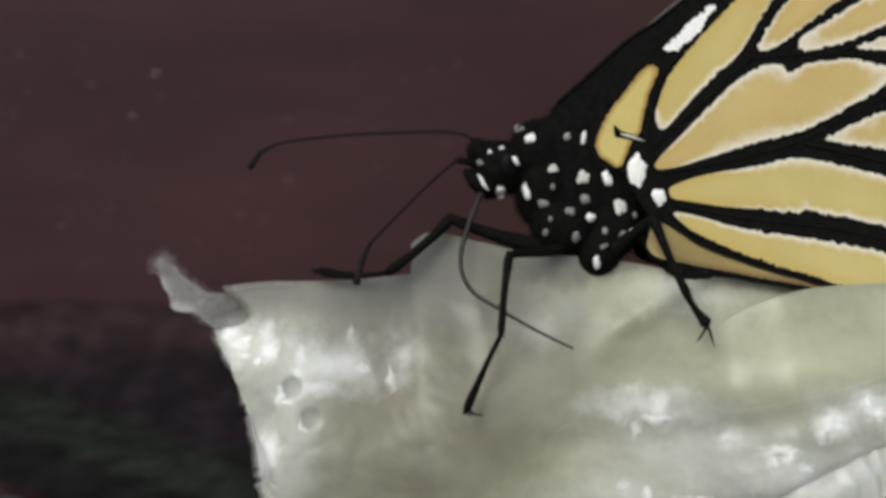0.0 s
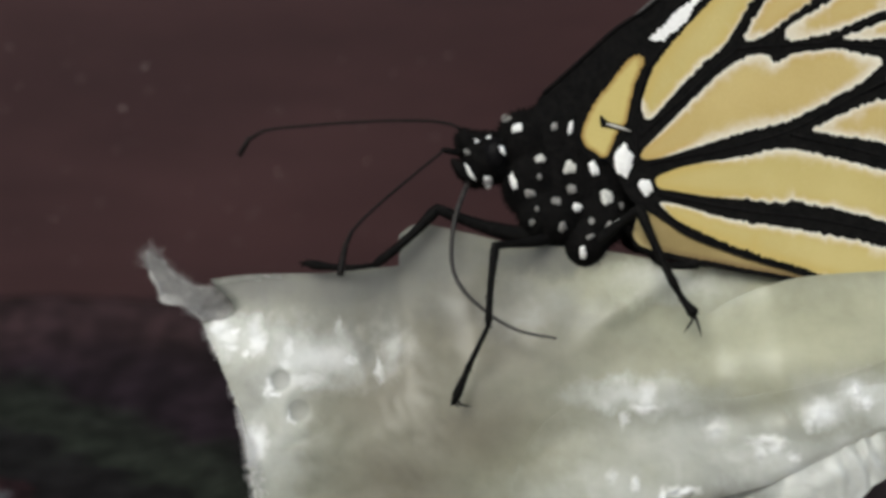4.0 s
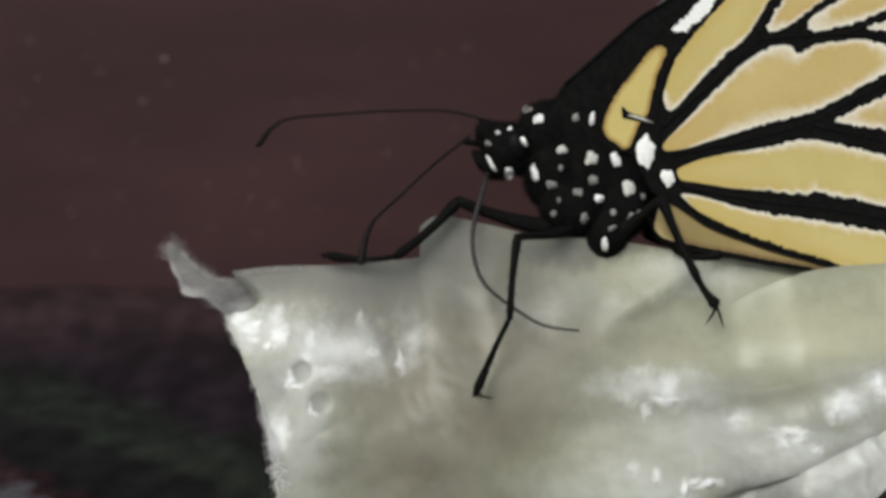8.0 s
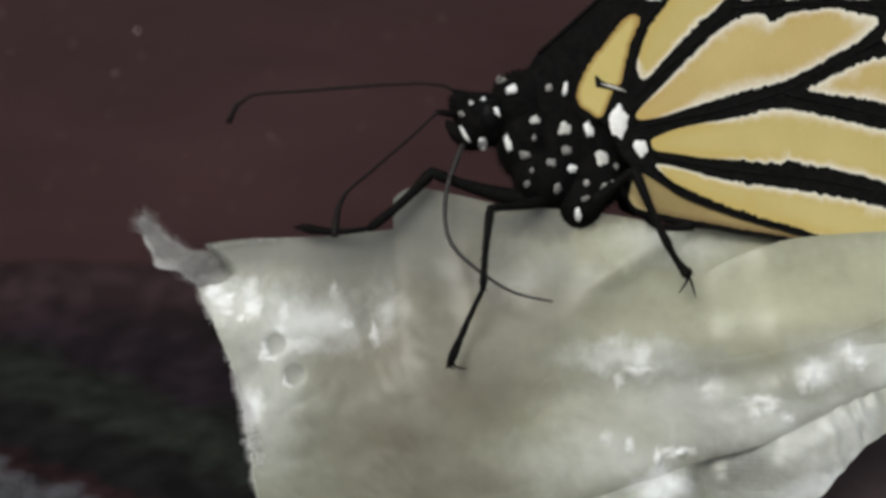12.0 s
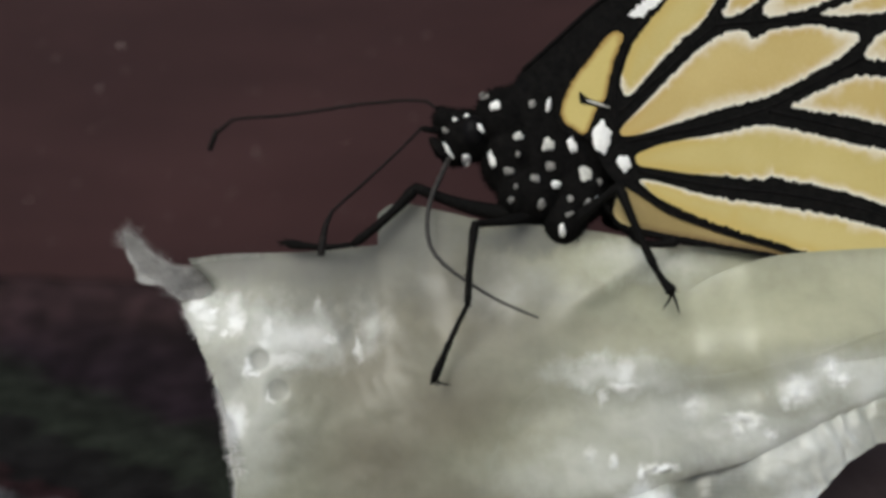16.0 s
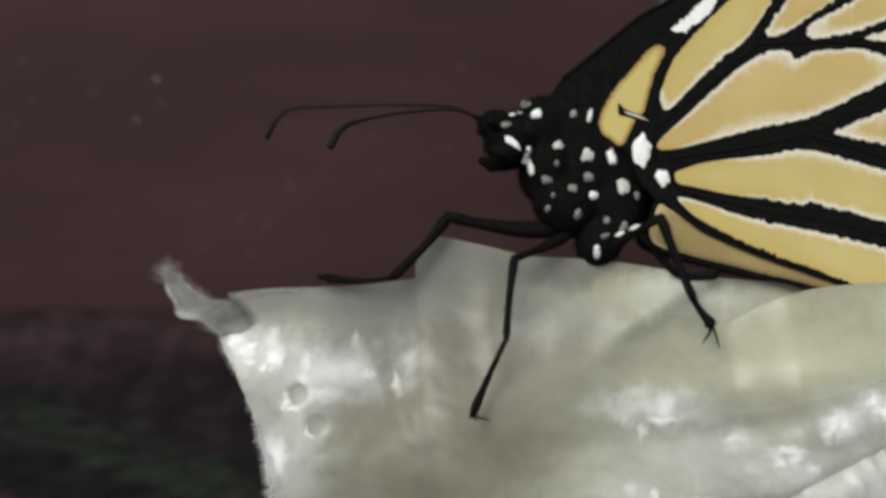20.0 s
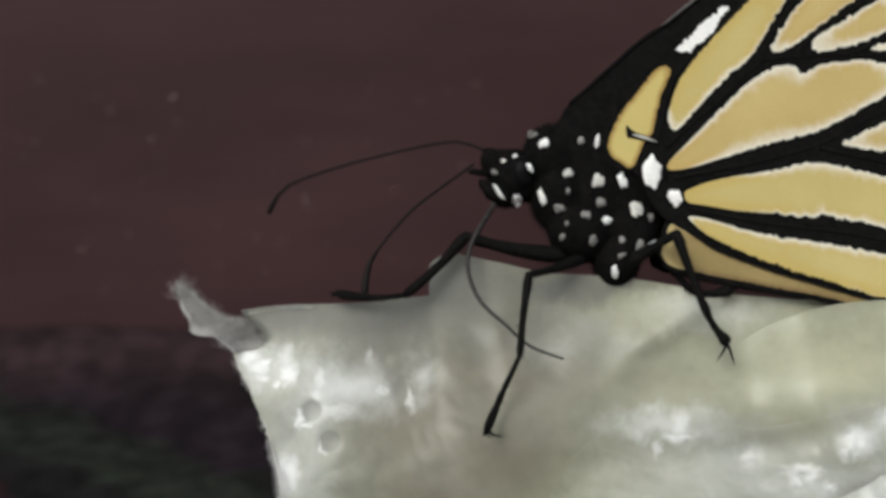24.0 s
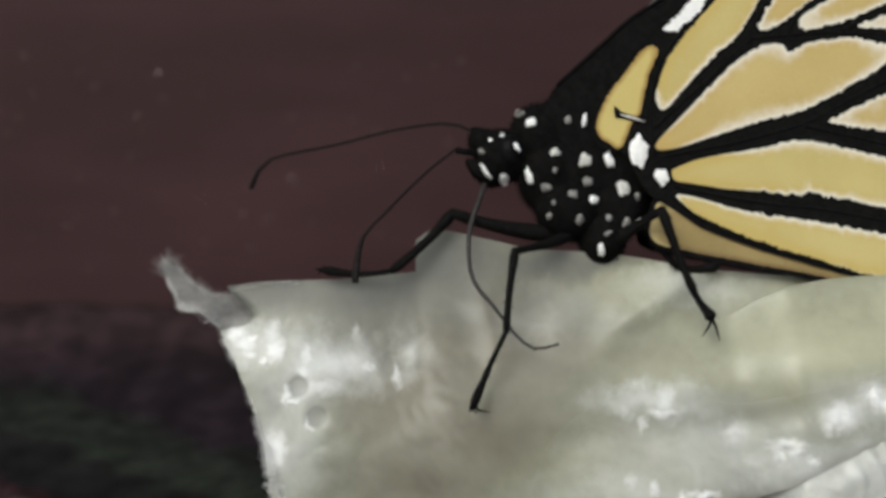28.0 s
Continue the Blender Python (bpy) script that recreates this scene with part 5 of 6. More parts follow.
            risen = min(1, max(0, ((START.inverted() @ m).translation.z / MM - 0.85) / 0.5))
            turn = pose(0, 0, 0, 0, 0, -100 * (1 - risen) if self.turns else 0)
            rows.append((t, [aim(h, knee - h) @ turn, aim(knee, foot - knee), aim(foot, toe - foot)]))
        run(rows, self.obs)


LEGS = (
    Leg((0.17, 0.98), (-6.20, 2.78), (-9.89, -0.41), (-13.9, -0.30), (-1.0, -2.2, -2.1, -1.6), (0.46, 0.36, 0.27), ((-0.35, -0.25), (-0.5, 0.05)), (-0.26, -0.16, -0.22), 0.15),
    Leg((0.66, 1.10), (-2.91, 0.70), (-3.41, -3.79), (-5.34, -8.05), (-1.6, -4.6, -5.3, -5.0), (0.31, 0.27, 0.25), ((1.0, -0.26), (0.3, -0.3), (-0.2, -0.2)), (-0.1, 0.06, 0.05), 0.4),
    Leg((2.55, 0.38), (5.30, 2.80), (7.26, -1.88), (8.24, -3.27), (-1.9, -3.7, -4.4, -4.5), (0.36, 0.33, 0.33), ((-0.65, -1.0), (0.35, -1.25), (0.1, -0.5)), (0, 0.06, 0.05), 0.42, ((0.30, 0.46), (0.52, 0.70))),
    Leg((3.6, 1.2), (4.75, 1.95), (6.75, -0.42), (9.05, -0.30), (-0.5, -1.2, -2.1, -2.2), (0.26, 0.27, 0.33), ((0.35, 0.05), (0.3, -0.05)), (0, 0.1, 0.20)),
)


# ---- movement ----
def stance(x, z, lean):
    """The butterfly shifted on the sheet by x and z mm and leant about its base."""
    return SHEET @ pose((BASE[0] + x) * MM, BASE[1] * MM, (BASE[2] + z) * MM, 0, lean)


START = SHEET @ pose(*[c * MM for c in BASE])


def nod(x, z, roll, pitch, yaw=0):
    """The head on its neck."""
    return pose((NECK[0] + x) * MM, 0, (NECK[1] + z) * MM, roll, pitch, yaw)


def beat(x, z, lean):
    """The closed wings leant about their root in the butterfly's space."""
    u, v = (5.36, 4.95)
    return pose((u + x) * MM, 0, (v + z) * MM, 0, lean) @ pose(-u * MM, 0, -v * MM)


def motions():
    stances = [
        (0, stance(0.00, -0.00, -0.00)),
        (0.5, stance(-0.03, 0.02, 0.28)),
        (1, stance(-0.01, 0.02, 0.48)),
        (1.5, stance(-0.03, 0.04, 0.52)),
        (2, stance(-0.05, 0.04, 0.56)),
        (2.5, stance(-0.05, 0.04, 0.44)),
        (4.5, stance(-0.08, 0.06, 0.62)),
        (5, stance(-0.03, 0.07, 0.58)),
        (5.5, stance(-0.06, 0.06, 0.53)),
        (6, stance(-0.02, 0.06, 0.88)),
        (6.5, stance(-0.06, 0.05, 0.81)),
        (7, stance(-0.03, 0.09, 0.77)),
        (7.5, stance(-0.01, 0.08, 0.45)),
        (8, stance(-0.03, 0.07, 0.50)),
        (8.5, stance(-0.02, 0.08, 0.61)),
        (9, stance(-0.04, 0.10, 0.66)),
        (9.5, stance(-0.02, 0.12, 0.62)),
        (10, stance(-0.00, 0.12, 0.47)),
        (10.5, stance(-0.07, 0.12, 0.47)),
        (11, stance(-0.07, 0.12, 0.46)),
        (11.5, stance(-0.01, 0.13, 0.39)),
        (12, stance(-0.03, 0.11, 0.56)),
        (12.5, stance(-0.02, 0.12, 0.48)),
        (14.5, stance(-0.02, 0.12, 0.28)),
        (15, stance(-0.06, 0.13, 0.42)),
        (15.5, stance(0.01, 0.15, 0.13)),
        (16, stance(-0.03, 0.13, -0.05)),
        (16.5, stance(-0.04, 0.13, 0.09)),
        (17, stance(-0.05, 0.14, 0.33)),
        (17.5, stance(-0.05, 0.13, 0.33)),
        (18, stance(-0.04, 0.18, 0.54)),
        (18.5, stance(-0.11, 0.99, 3.78)),
        (19, stance(-0.23, 1.29, 4.33)),
        (19.5, stance(-0.19, 1.36, 2.95)),
        (20, stance(-0.20, 1.54, 3.21)),
        (20.5, stance(-0.17, 1.65, 2.76)),
        (21, stance(-0.18, 1.90, 3.70)),
        (21.5, stance(-0.14, 2.07, 3.48)),
        (23.5, stance(-0.03, 1.02, -0.49)),
        (24, stance(-0.00, 0.90, -1.09)),
        (24.5, stance(-0.00, 0.83, -1.09)),
        (25, stance(-0.01, 0.82, -1.16)),
        (25.5, stance(0.06, 0.86, -1.28)),
        (26, stance(0.04, 0.83, -1.43)),
        (26.5, stance(0.03, 0.76, -1.46)),
        (27, stance(0.02, 0.76, -1.43)),
        (27.5, stance(0.03, 0.75, -1.43)),
        (28, stance(0.02, 0.72, -1.01)),
    ]
    walk(butterfly, stances)
    for leg in LEGS:
        leg.go(stances)
    walk(coxa, [(t, pose(0, 0, -0.42 * max(0, (START.inverted() @ m).translation.z))) for t, m in stances])
    walk(head, [(0, nod(0, 0, 0, 0)), (17.75, nod(0, 0, 0, 0)), (18.0, nod(0.1, 0.05, -14, 0, 22)), (18.2, nod(0.1, 0.15, -18, 2, 24)), (18.4, nod(0.1, 0.15, -26, 3, 20)), (18.8, nod(0.1, 0.1, -28, 4, 20)),
                (19.3, nod(0.1, 0.15, -28, 2, 28)), (20.0, nod(0.1, 0.15, -28, 0, 38)), (20.6, nod(0.1, -0.1, -28, 2, 28)), (21.2, nod(0.1, 0.1, -32, 4, 12)), (21.5, nod(0.1, 0.05, -28, 4, 8)), (22.5, nod(0.05, 0.0, -12, 0, 2)), (23.5, nod(0, -0.05, 0, -2)), (25, nod(0, -0.1, 0, -2)), (28, nod(0, -0.1, 0, -2))])
    root = pose((-3.79 - NECK[0]) * MM, 0, (4.47 - NECK[1]) * MM)
    for palp in PALPS:
        walk(palp, [(t, root @ pose(0, 0, 0, 0, drop) @ root.inverted()) for t, drop in ((0, 0), (18.1, 0), (18.6, -14), (19.2, -24), (20.0, -36), (20.6, -32), (21.1, -16), (22.0, 0), (28, 0))])
    for wing in WINGS:
        walk(wing, [
            (0, beat(0.00, 0.00, 0.00)),
            (0.5, beat(-0.01, 0.01, -0.18)),
            (1, beat(-0.02, 0.02, -0.14)),
            (1.5, beat(-0.02, 0.03, -0.10)),
            (2, beat(-0.04, 0.02, -0.15)),
            (2.5, beat(-0.02, 0.01, -0.27)),
            (4.5, beat(-0.05, 0.01, -0.19)),
            (5, beat(-0.01, -0.02, -0.25)),
            (5.5, beat(-0.06, 0.00, -0.06)),
            (6, beat(-0.06, 0.00, -0.27)),
            (6.5, beat(-0.04, 0.00, -0.03)),
            (7, beat(-0.02, -0.01, -0.19)),
            (7.5, beat(-0.05, -0.01, 0.19)),
            (8, beat(-0.05, -0.03, 0.02)),
            (8.5, beat(-0.05, 0.02, 0.09)),
            (9, beat(-0.04, 0.00, -0.30)),
            (9.5, beat(-0.05, 0.00, -0.41)),
            (10, beat(-0.03, 0.00, 0.08)),
            (10.5, beat(-0.06, 0.01, 0.25)),
            (11, beat(-0.02, 0.02, -0.08)),
            (11.5, beat(-0.05, 0.02, 0.25)),
            (12, beat(-0.04, 0.04, 0.14)),
            (12.5, beat(-0.02, -0.02, -0.18)),
            (14.5, beat(0.06, 0.01, -0.11)),
            (15, beat(0.04, 0.06, -0.30)),
            (15.5, beat(-0.01, 0.01, 0.28)),
            (16, beat(0.02, 0.00, 0.28)),
            (16.5, beat(0.03, 0.04, 0.29)),
            (17, beat(0.07, 0.04, -0.32)),
            (17.5, beat(0.05, 0.04, -0.07)),
            (18, beat(0.02, 0.05, -0.08)),
            (18.5, beat(-0.04, 0.10, -1.12)),
            (19, beat(-0.12, 0.07, -0.97)),
            (19.5, beat(-0.11, 0.00, 0.55)),
            (20, beat(-0.17, 0.04, 0.40)),
            (20.5, beat(-0.21, 0.00, 1.00)),
            (21, beat(-0.26, 0.01, 0.22)),
            (21.5, beat(-0.33, 0.01, 0.95)),
            (23.5, beat(-0.15, 0.01, 1.98)),
            (24, beat(-0.18, 0.02, 2.08)),
            (24.5, beat(-0.14, -0.02, 1.65)),
            (25, beat(-0.10, 0.01, 1.82)),
            (25.5, beat(-0.07, 0.02, 1.75)),
            (26, beat(-0.08, 0.03, 1.81)),
            (26.5, beat(-0.10, -0.01, 1.67)),
            (27, beat(-0.12, 0.01, 1.91)),
            (27.5, beat(-0.08, -0.04, 1.61)),
            (28, beat(-0.08, -0.02, 1.28)),
        ])
    low = [
        (0, beat(0.00, 0.00, 0.00)),
        (0.5, beat(-0.04, 0.00, -0.15)),
        (1, beat(-0.03, -0.01, -0.47)),
        (1.5, beat(0.00, 0.03, -0.10)),
        (2, beat(-0.01, 0.01, -0.32)),
        (2.5, beat(-0.02, 0.04, 0.10)),
        (4.5, beat(-0.01, 0.04, 0.10)),
        (5, beat(-0.03, -0.01, -0.20)),
        (5.5, beat(-0.04, -0.04, -0.28)),
        (6, beat(-0.07, 0.03, -0.13)),
        (6.5, beat(-0.06, 0.02, 0.06)),
        (7, beat(-0.02, 0.00, -0.13)),
        (7.5, beat(-0.06, -0.02, 0.13)),
        (8, beat(-0.04, -0.01, 0.15)),
        (8.5, beat(0.02, -0.01, -0.23)),
        (9, beat(0.04, 0.00, -0.31)),
        (9.5, beat(0.01, 0.01, -0.18)),
        (10, beat(0.00, -0.02, 0.00)),
        (10.5, beat(0.01, -0.02, 0.05)),
        (11, beat(0.02, -0.01, -0.22)),
        (11.5, beat(-0.01, 0.00, 0.18)),
        (12, beat(0.02, -0.04, -0.27)),
        (12.5, beat(0.05, 0.02, 0.11)),
        (14.5, beat(0.07, 0.00, 0.26)),
        (15, beat(0.08, 0.01, -0.18)),
        (15.5, beat(0.08, -0.01, 0.39)),
        (16, beat(0.09, -0.03, 0.41)),
        (16.5, beat(0.08, -0.01, 0.30)),
        (17, beat(0.09, -0.01, -0.23)),
        (17.5, beat(0.08, 0.05, 0.20)),
        (18, beat(0.06, 0.02, 0.22)),
        (18.5, beat(0.09, 0.00, -0.56)),
        (19, beat(0.08, -0.07, -0.46)),
        (19.5, beat(0.14, -0.18, 0.87)),
        (20, beat(0.12, -0.16, 0.75)),
        (20.5, beat(0.09, -0.21, 1.59)),
        (21, beat(0.04, -0.18, 1.21)),
        (21.5, beat(0.04, -0.26, 1.36)),
        (23.5, beat(0.04, -0.14, 2.38)),
        (24, beat(-0.02, -0.16, 2.19)),
        (24.5, beat(0.01, -0.17, 1.86)),
        (25, beat(0.07, -0.14, 2.11)),
        (25.5, beat(0.09, -0.14, 1.98)),
        (26, beat(0.09, -0.13, 1.99)),
        (26.5, beat(0.03, -0.12, 2.11)),
        (27, beat(0.04, -0.10, 2.10)),
        (27.5, beat(0.05, -0.13, 2.11)),
        (28, beat(0.02, -0.10, 1.88)),
    ]
    for lobe in LOBES:
        walk(lobe, low)
    for fold in FOLDS:
        walk(fold, [(t, m @ pose(0, 0, -MM * np.interp(t, (18.0, 18.6, 21.0, 23.5), (0.0, 0.25, 0.36, 0.30)))) for t, m in low])
    proboscis.bend(0, (-4.47, 4.06), (-5.29, 2.00), (-5.63, 0.04), (-5.00, -1.40), (-3.58, -2.33), (-1.71, -3.41), (0.43, -4.46))
    proboscis.bend(2, (-4.39, 4.06), (-5.14, 2.33), (-5.46, 0.19), (-5.13, -1.25), (-3.69, -2.81), (-1.96, -3.97), (0.35, -4.53))
    proboscis.bend(5, (-4.62, 3.82), (-5.21, 1.93), (-5.34, -0.36), (-4.76, -1.95), (-3.33, -3.18), (-1.62, -4.15), (0.31, -4.56))
    proboscis.bend(7, (-4.43, 4.17), (-5.19, 1.94), (-5.42, -0.02), (-5.03, -1.61), (-3.44, -3.01), (-1.73, -4.06), (0.42, -4.53))
    proboscis.bend(8, (-4.63, 3.87), (-5.34, 1.22), (-5.28, -0.73), (-4.65, -2.16), (-3.07, -3.39), (-1.52, -4.30), (0.38, -4.57))
    proboscis.bend(11, (-4.52, 3.95), (-5.29, 1.63), (-5.33, -0.33), (-4.60, -1.92), (-3.18, -3.33), (-1.31, -4.25), (0.47, -4.59))
    proboscis.bend(12, (-4.49, 4.04), (-5.29, 1.81), (-5.43, -0.31), (-4.89, -1.75), (-3.31, -3.16), (-1.59, -4.17), (0.41, -4.61))
    proboscis.bend(15, (-4.40, 4.12), (-5.27, 1.88), (-5.38, 0.08), (-4.81, -1.53), (-3.54, -2.79), (-1.67, -4.02), (0.49, -4.62))
    proboscis.bend(17, (-4.33, 4.28), (-5.44, 2.13), (-5.77, 0.49), (-5.55, -0.80), (-4.34, -1.91), (-2.45, -3.00), (0.39, -4.66))
    proboscis.bend(17.6, (-4.40, 3.92), (-5.50, 0.96), (-5.29, -1.08), (-3.07, -2.97), (-1.40, -3.89), (0.32, -4.61))
    proboscis.bend(17.8, (-4.18, 3.35), (-4.40, 1.59), (-4.26, 0.22), (-3.16, -1.06), (-0.61, -1.10), (1.37, -0.49))
    proboscis.bend(18, (-4.47, 3.36), (-5.45, 0.98), (-4.95, -0.92), (-2.56, -2.35), (-0.83, -3.15), (1.05, -3.92))
    proboscis.bend(18.2, (-4.67, 3.19), (-6.08, 0.93), (-5.82, -0.50), (-3.34, -1.90), (-1.64, -2.80), (0.10, -3.64))
    proboscis.bend(18.4, (-5.21, 4.04), (-5.90, 3.47), (-7.06, 1.68), (-7.15, 0.92), (-6.51, 0.33), (-3.52, -0.45), (-0.63, -0.61))
    proboscis.bend(18.65, (-5.39, 3.88), (-6.81, 2.35), (-6.89, 1.01), (-6.05, 0.05), (-4.76, -0.59), (-2.33, -0.73), (0.06, -0.47))
    proboscis.bend(18.78, (-5.30, 4.06), (-6.46, 2.54), (-6.47, 1.20), (-5.50, 0.11), (-4.18, -0.61), (-1.81, -0.82), (0.32, -0.50))
    proboscis.bend(21.25, (-4.93, 4.40), (-5.91, 2.23), (-6.57, 0.40), (-6.26, -0.81), (-5.77, -2.53), (-5.18, -4.67))
    proboscis.bend(21.5, (-5.52, 3.95), (-7.41, 1.05), (-7.83, -0.86), (-7.44, -2.68), (-6.90, -4.82))
    proboscis.bend(23.5, (-4.47, 3.68), (-5.38, 2.02), (-5.61, 0.94), (-4.90, -0.98), (-2.74, -2.27), (-0.39, -2.29))
    proboscis.bend(23.7, (-4.98, 3.72), (-5.80, 1.73), (-5.90, 0.58), (-4.84, -1.34), (-2.33, -3.21), (-0.60, -4.52))
    proboscis.bend(24, (-4.85, 3.54), (-5.98, 1.71), (-6.22, 0.18), (-5.58, -1.57), (-4.17, -2.96), (-3.00, -4.07), (-1.25, -4.81))
    proboscis.bend(24.5, (-4.77, 3.78), (-6.05, 1.19), (-6.10, -0.34), (-4.86, -2.97), (-3.84, -4.79), (-2.42, -5.77))
    proboscis.bend(25, (-4.69, 3.40), (-5.27, 1.52), (-5.28, -0.12), (-4.70, -1.42), (-3.17, -2.73), (-1.66, -3.60), (0.22, -3.82))
    proboscis.bend(25.4, (-4.57, 3.59), (-6.26, 1.23), (-6.09, -0.27), (-4.56, -2.57), (-3.52, -3.81), (-2.62, -4.91))
    proboscis.bend(25.7, (-4.93, 3.00), (-6.43, 1.03), (-6.49, -0.47), (-5.28, -3.85), (-4.66, -6.14))
    proboscis.bend(26, (-4.87, 3.17), (-5.98, 0.82), (-5.83, -1.07), (-4.07, -3.33), (-1.96, -4.84), (-0.90, -5.29))
    proboscis.bend(26.5, (-4.80, 3.45), (-5.87, 0.71), (-5.66, -1.17), (-3.67, -3.82), (-1.56, -5.10), (-0.86, -5.33))
    proboscis.bend(27, (-4.67, 3.34), (-5.72, 0.34), (-5.45, -1.57), (-3.35, -4.21), (-1.57, -5.40), (-0.77, -5.25))
    proboscis.bend(28, (-4.41, 3.73), (-5.26, 1.52), (-5.42, -0.11), (-5.16, -1.72), (-3.95, -3.33), (-3.05, -4.59), (-2.00, -5.44), (-0.77, -5.23))
    antenna_far.bend(0, (-4.96, 7.68), (-6.09, 8.04), (-9.54, 8.06), (-13.39, 7.88), (-17.31, 7.34), (-18.59, 6.02))
    antenna_far.bend(5, (-4.80, 7.61), (-6.10, 8.07), (-9.55, 8.17), (-13.76, 7.94), (-17.34, 7.55), (-18.54, 6.16))
    antenna_far.bend(8, (-4.90, 7.72), (-6.61, 8.16), (-10.06, 8.25), (-13.57, 8.09), (-17.14, 7.73), (-18.61, 6.24))
    antenna_far.bend(11, (-4.84, 7.62), (-6.04, 8.05), (-9.47, 8.10), (-13.67, 7.93), (-17.40, 7.58), (-18.62, 6.10))
    antenna_far.bend(17, (-4.96, 7.59), (-5.92, 8.12), (-9.36, 8.07), (-13.55, 7.68), (-17.45, 7.22), (-18.65, 5.70))
    antenna_far.bend(17.6, (-4.92, 7.12), (-6.05, 7.93), (-9.56, 7.92), (-14.11, 7.57), (-17.39, 6.99), (-18.58, 6.07))
    antenna_far.bend(18, (-5.01, 7.28), (-6.31, 7.88), (-10.17, 7.51), (-14.83, 6.70), (-18.14, 5.51), (-19.01, 4.29))
    antenna_far.bend(18.4, (-4.84, 7.66), (-7.13, 7.66), (-10.58, 7.16), (-14.65, 6.11), (-17.92, 4.93), (-18.28, 3.55))
    antenna_far.bend(18.8, (-4.55, 8.32), (-6.29, 8.87), (-10.31, 8.94), (-13.69, 8.79), (-15.81, 8.43), (-17.00, 7.66))
    antenna_far.bend(20, (-5.03, 7.40), (-6.49, 7.95), (-9.95, 7.97), (-13.45, 7.78), (-16.65, 7.45), (-17.85, 5.75))
    antenna_far.bend(20.6, (-5.60, 7.43), (-7.25, 7.68), (-10.12, 7.42), (-15.01, 6.12), (-17.49, 5.08), (-18.12, 4.26))
    antenna_far.bend(21.2, (-4.91, 8.02), (-6.66, 7.97), (-12.00, 6.88), (-16.63, 5.66), (-18.00, 4.66), (-18.26, 3.71))
    antenna_far.bend(21.5, (-5.67, 7.59), (-7.38, 7.55), (-10.57, 6.74), (-16.28, 5.19), (-17.50, 4.10), (-18.15, 2.67))
    antenna_far.bend(23.5, (-4.95, 7.32), (-6.58, 7.80), (-9.64, 7.33), (-13.13, 6.66), (-17.35, 5.33), (-18.09, 3.88))
    antenna_far.bend(24, (-5.06, 7.38), (-6.54, 7.97), (-10.06, 7.56), (-14.18, 6.67), (-17.27, 5.65), (-18.46, 4.11))
    antenna_far.bend(25, (-4.87, 7.48), (-6.29, 7.96), (-9.76, 7.79), (-13.29, 7.27), (-17.24, 6.41), (-18.41, 4.71))
    antenna_far.bend(28, (-5.07, 7.30), (-6.32, 7.77), (-9.61, 7.51), (-13.14, 6.77), (-17.44, 6.01), (-18.71, 4.31))
    antenna_near.bend(0, (-5.90, 6.13), (-7.43, 4.81), (-9.67, 2.46), (-10.90, 1.01), (-11.40, -0.87))
    antenna_near.bend(5, (-6.09, 5.95), (-7.89, 4.38), (-9.94, 2.53), (-11.15, 1.06), (-11.50, -0.98))
    antenna_near.bend(8, (-5.93, 6.23), (-7.58, 4.84), (-9.81, 2.66), (-11.19, 1.20), (-11.58, -0.84))
    antenna_near.bend(11, (-6.04, 5.97), (-7.36, 4.76), (-9.59, 2.75), (-11.28, 1.13), (-11.58, -0.91))
    antenna_near.bend(17, (-6.09, 6.00), (-7.57, 4.44), (-9.79, 2.27), (-11.01, 0.98), (-11.34, -1.06))
    antenna_near.bend(17.8, (-6.01, 6.29), (-8.81, 3.24), (-10.64, 1.34), (-10.92, 0.29), (-11.05, -1.30))
    antenna_near.bend(18, (-6.30, 6.30), (-8.57, 4.02), (-9.62, 1.72), (-9.70, 0.23))
    antenna_near.bend(18.2, (-5.92, 6.13), (-9.09, 4.34), (-10.35, 3.28), (-10.56, 1.76))
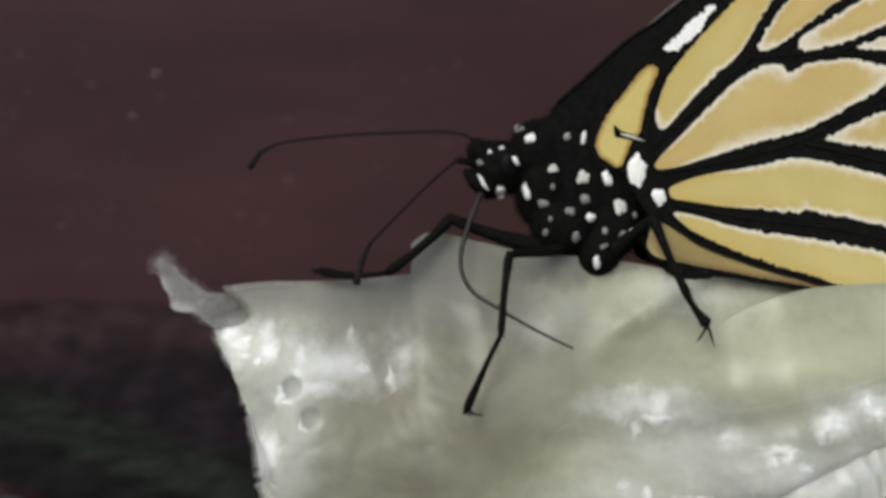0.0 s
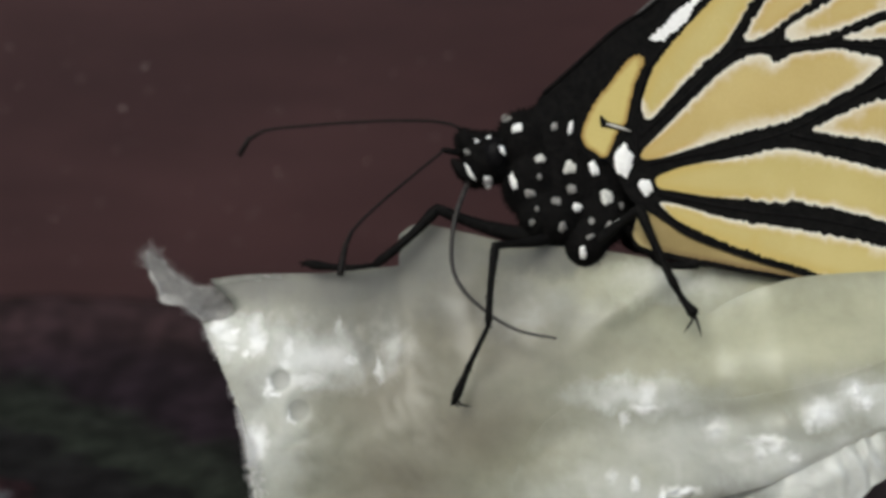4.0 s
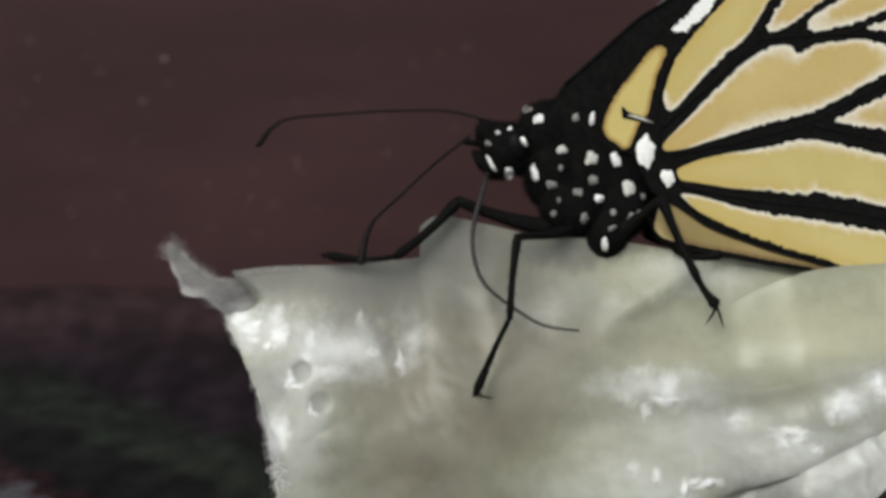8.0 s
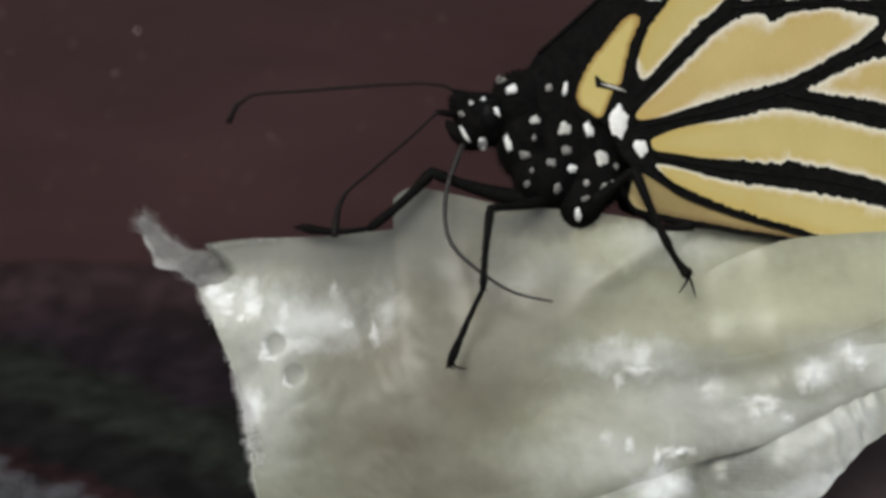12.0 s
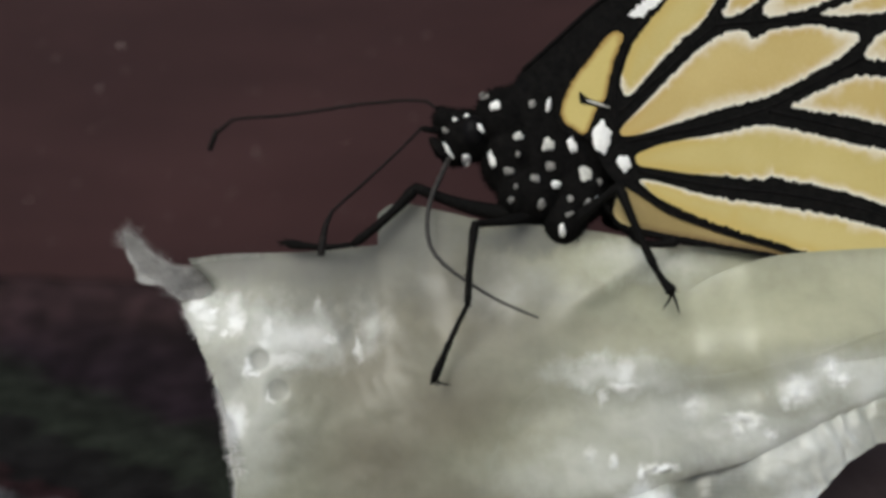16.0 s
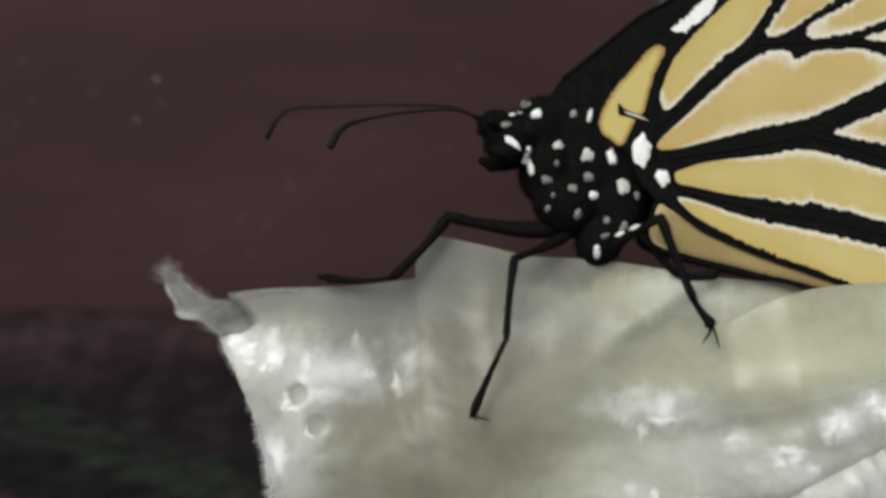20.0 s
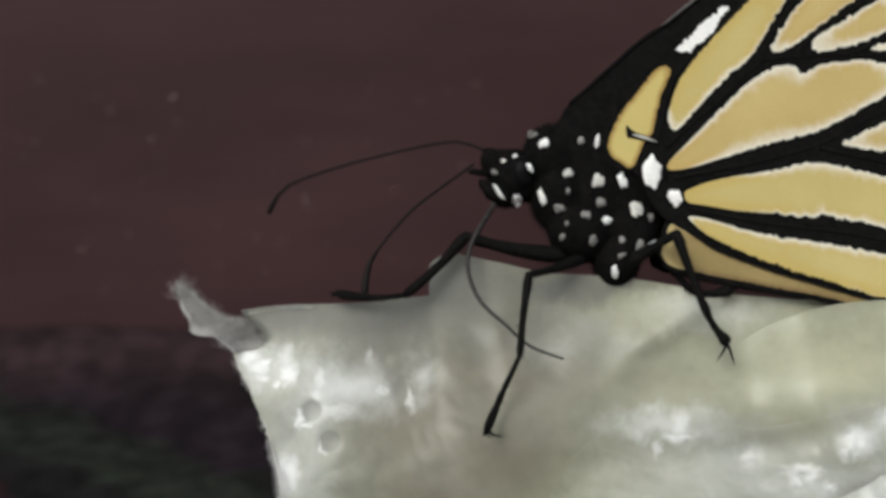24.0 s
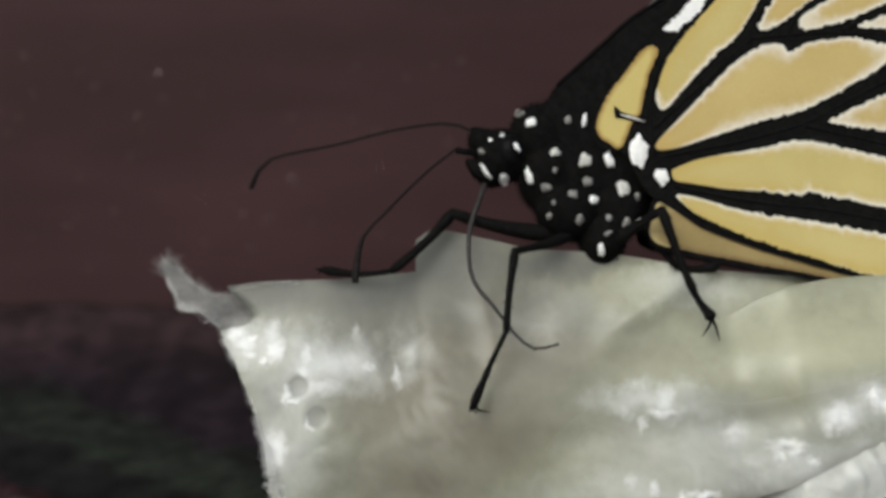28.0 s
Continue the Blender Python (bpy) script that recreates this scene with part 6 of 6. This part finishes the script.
    antenna_near.bend(18.4, (-5.19, 7.33), (-7.06, 6.81), (-9.46, 5.20), (-10.86, 4.07), (-11.29, 2.13))
    antenna_near.bend(18.8, (-4.58, 8.22), (-7.01, 8.21), (-10.70, 7.63), (-13.27, 6.59), (-13.87, 5.52))
    antenna_near.bend(19, (-4.55, 7.90), (-6.67, 8.06), (-8.76, 7.68), (-10.63, 7.04), (-12.72, 6.00), (-13.48, 4.37))
    antenna_near.bend(19.2, (-4.61, 8.44), (-6.70, 8.61), (-8.74, 8.48), (-12.94, 7.81), (-13.92, 6.76))
    antenna_near.bend(19.4, (-5.08, 7.80), (-8.12, 7.57), (-10.63, 6.96), (-12.59, 6.13), (-13.48, 4.92))
    antenna_near.bend(20, (-5.06, 7.22), (-6.48, 7.48), (-9.70, 6.90), (-12.15, 6.10), (-12.73, 5.56), (-13.03, 4.72))
    antenna_near.bend(20.6, (-5.88, 7.04), (-8.73, 5.72), (-10.63, 4.66), (-11.36, 3.94), (-11.62, 2.91))
    antenna_near.bend(20.9, (-5.74, 6.78), (-9.25, 4.63), (-10.78, 3.18), (-11.27, 2.23), (-11.34, 0.87))
    antenna_near.bend(21.2, (-4.84, 7.72), (-7.63, 6.62), (-10.06, 5.22), (-11.10, 4.37), (-11.73, 2.59))
    antenna_near.bend(21.5, (-6.08, 7.15), (-9.15, 5.57), (-11.59, 4.02), (-11.86, 2.75))
    antenna_near.bend(23.5, (-5.44, 6.24), (-8.97, 3.65), (-11.55, 1.40), (-12.39, -0.79))
    antenna_near.bend(24, (-6.09, 6.16), (-9.21, 3.83), (-11.20, 1.58), (-11.80, 0.49), (-11.97, -0.85))
    antenna_near.bend(25, (-5.97, 5.92), (-8.07, 4.42), (-10.38, 2.00), (-11.65, 0.59), (-12.11, -1.43))
    antenna_near.bend(28, (-6.20, 5.92), (-7.90, 4.58), (-10.20, 2.30), (-11.46, 0.89), (-11.83, -1.46))

    proboscis.coil(19.04, -3.2, 6.5, -150, 2.0)
    proboscis.coil(20.98, -3.2, 6.5, -150, 2.0)
    for chain in (proboscis, antenna_far, antenna_near):
        chain.go()


motions()
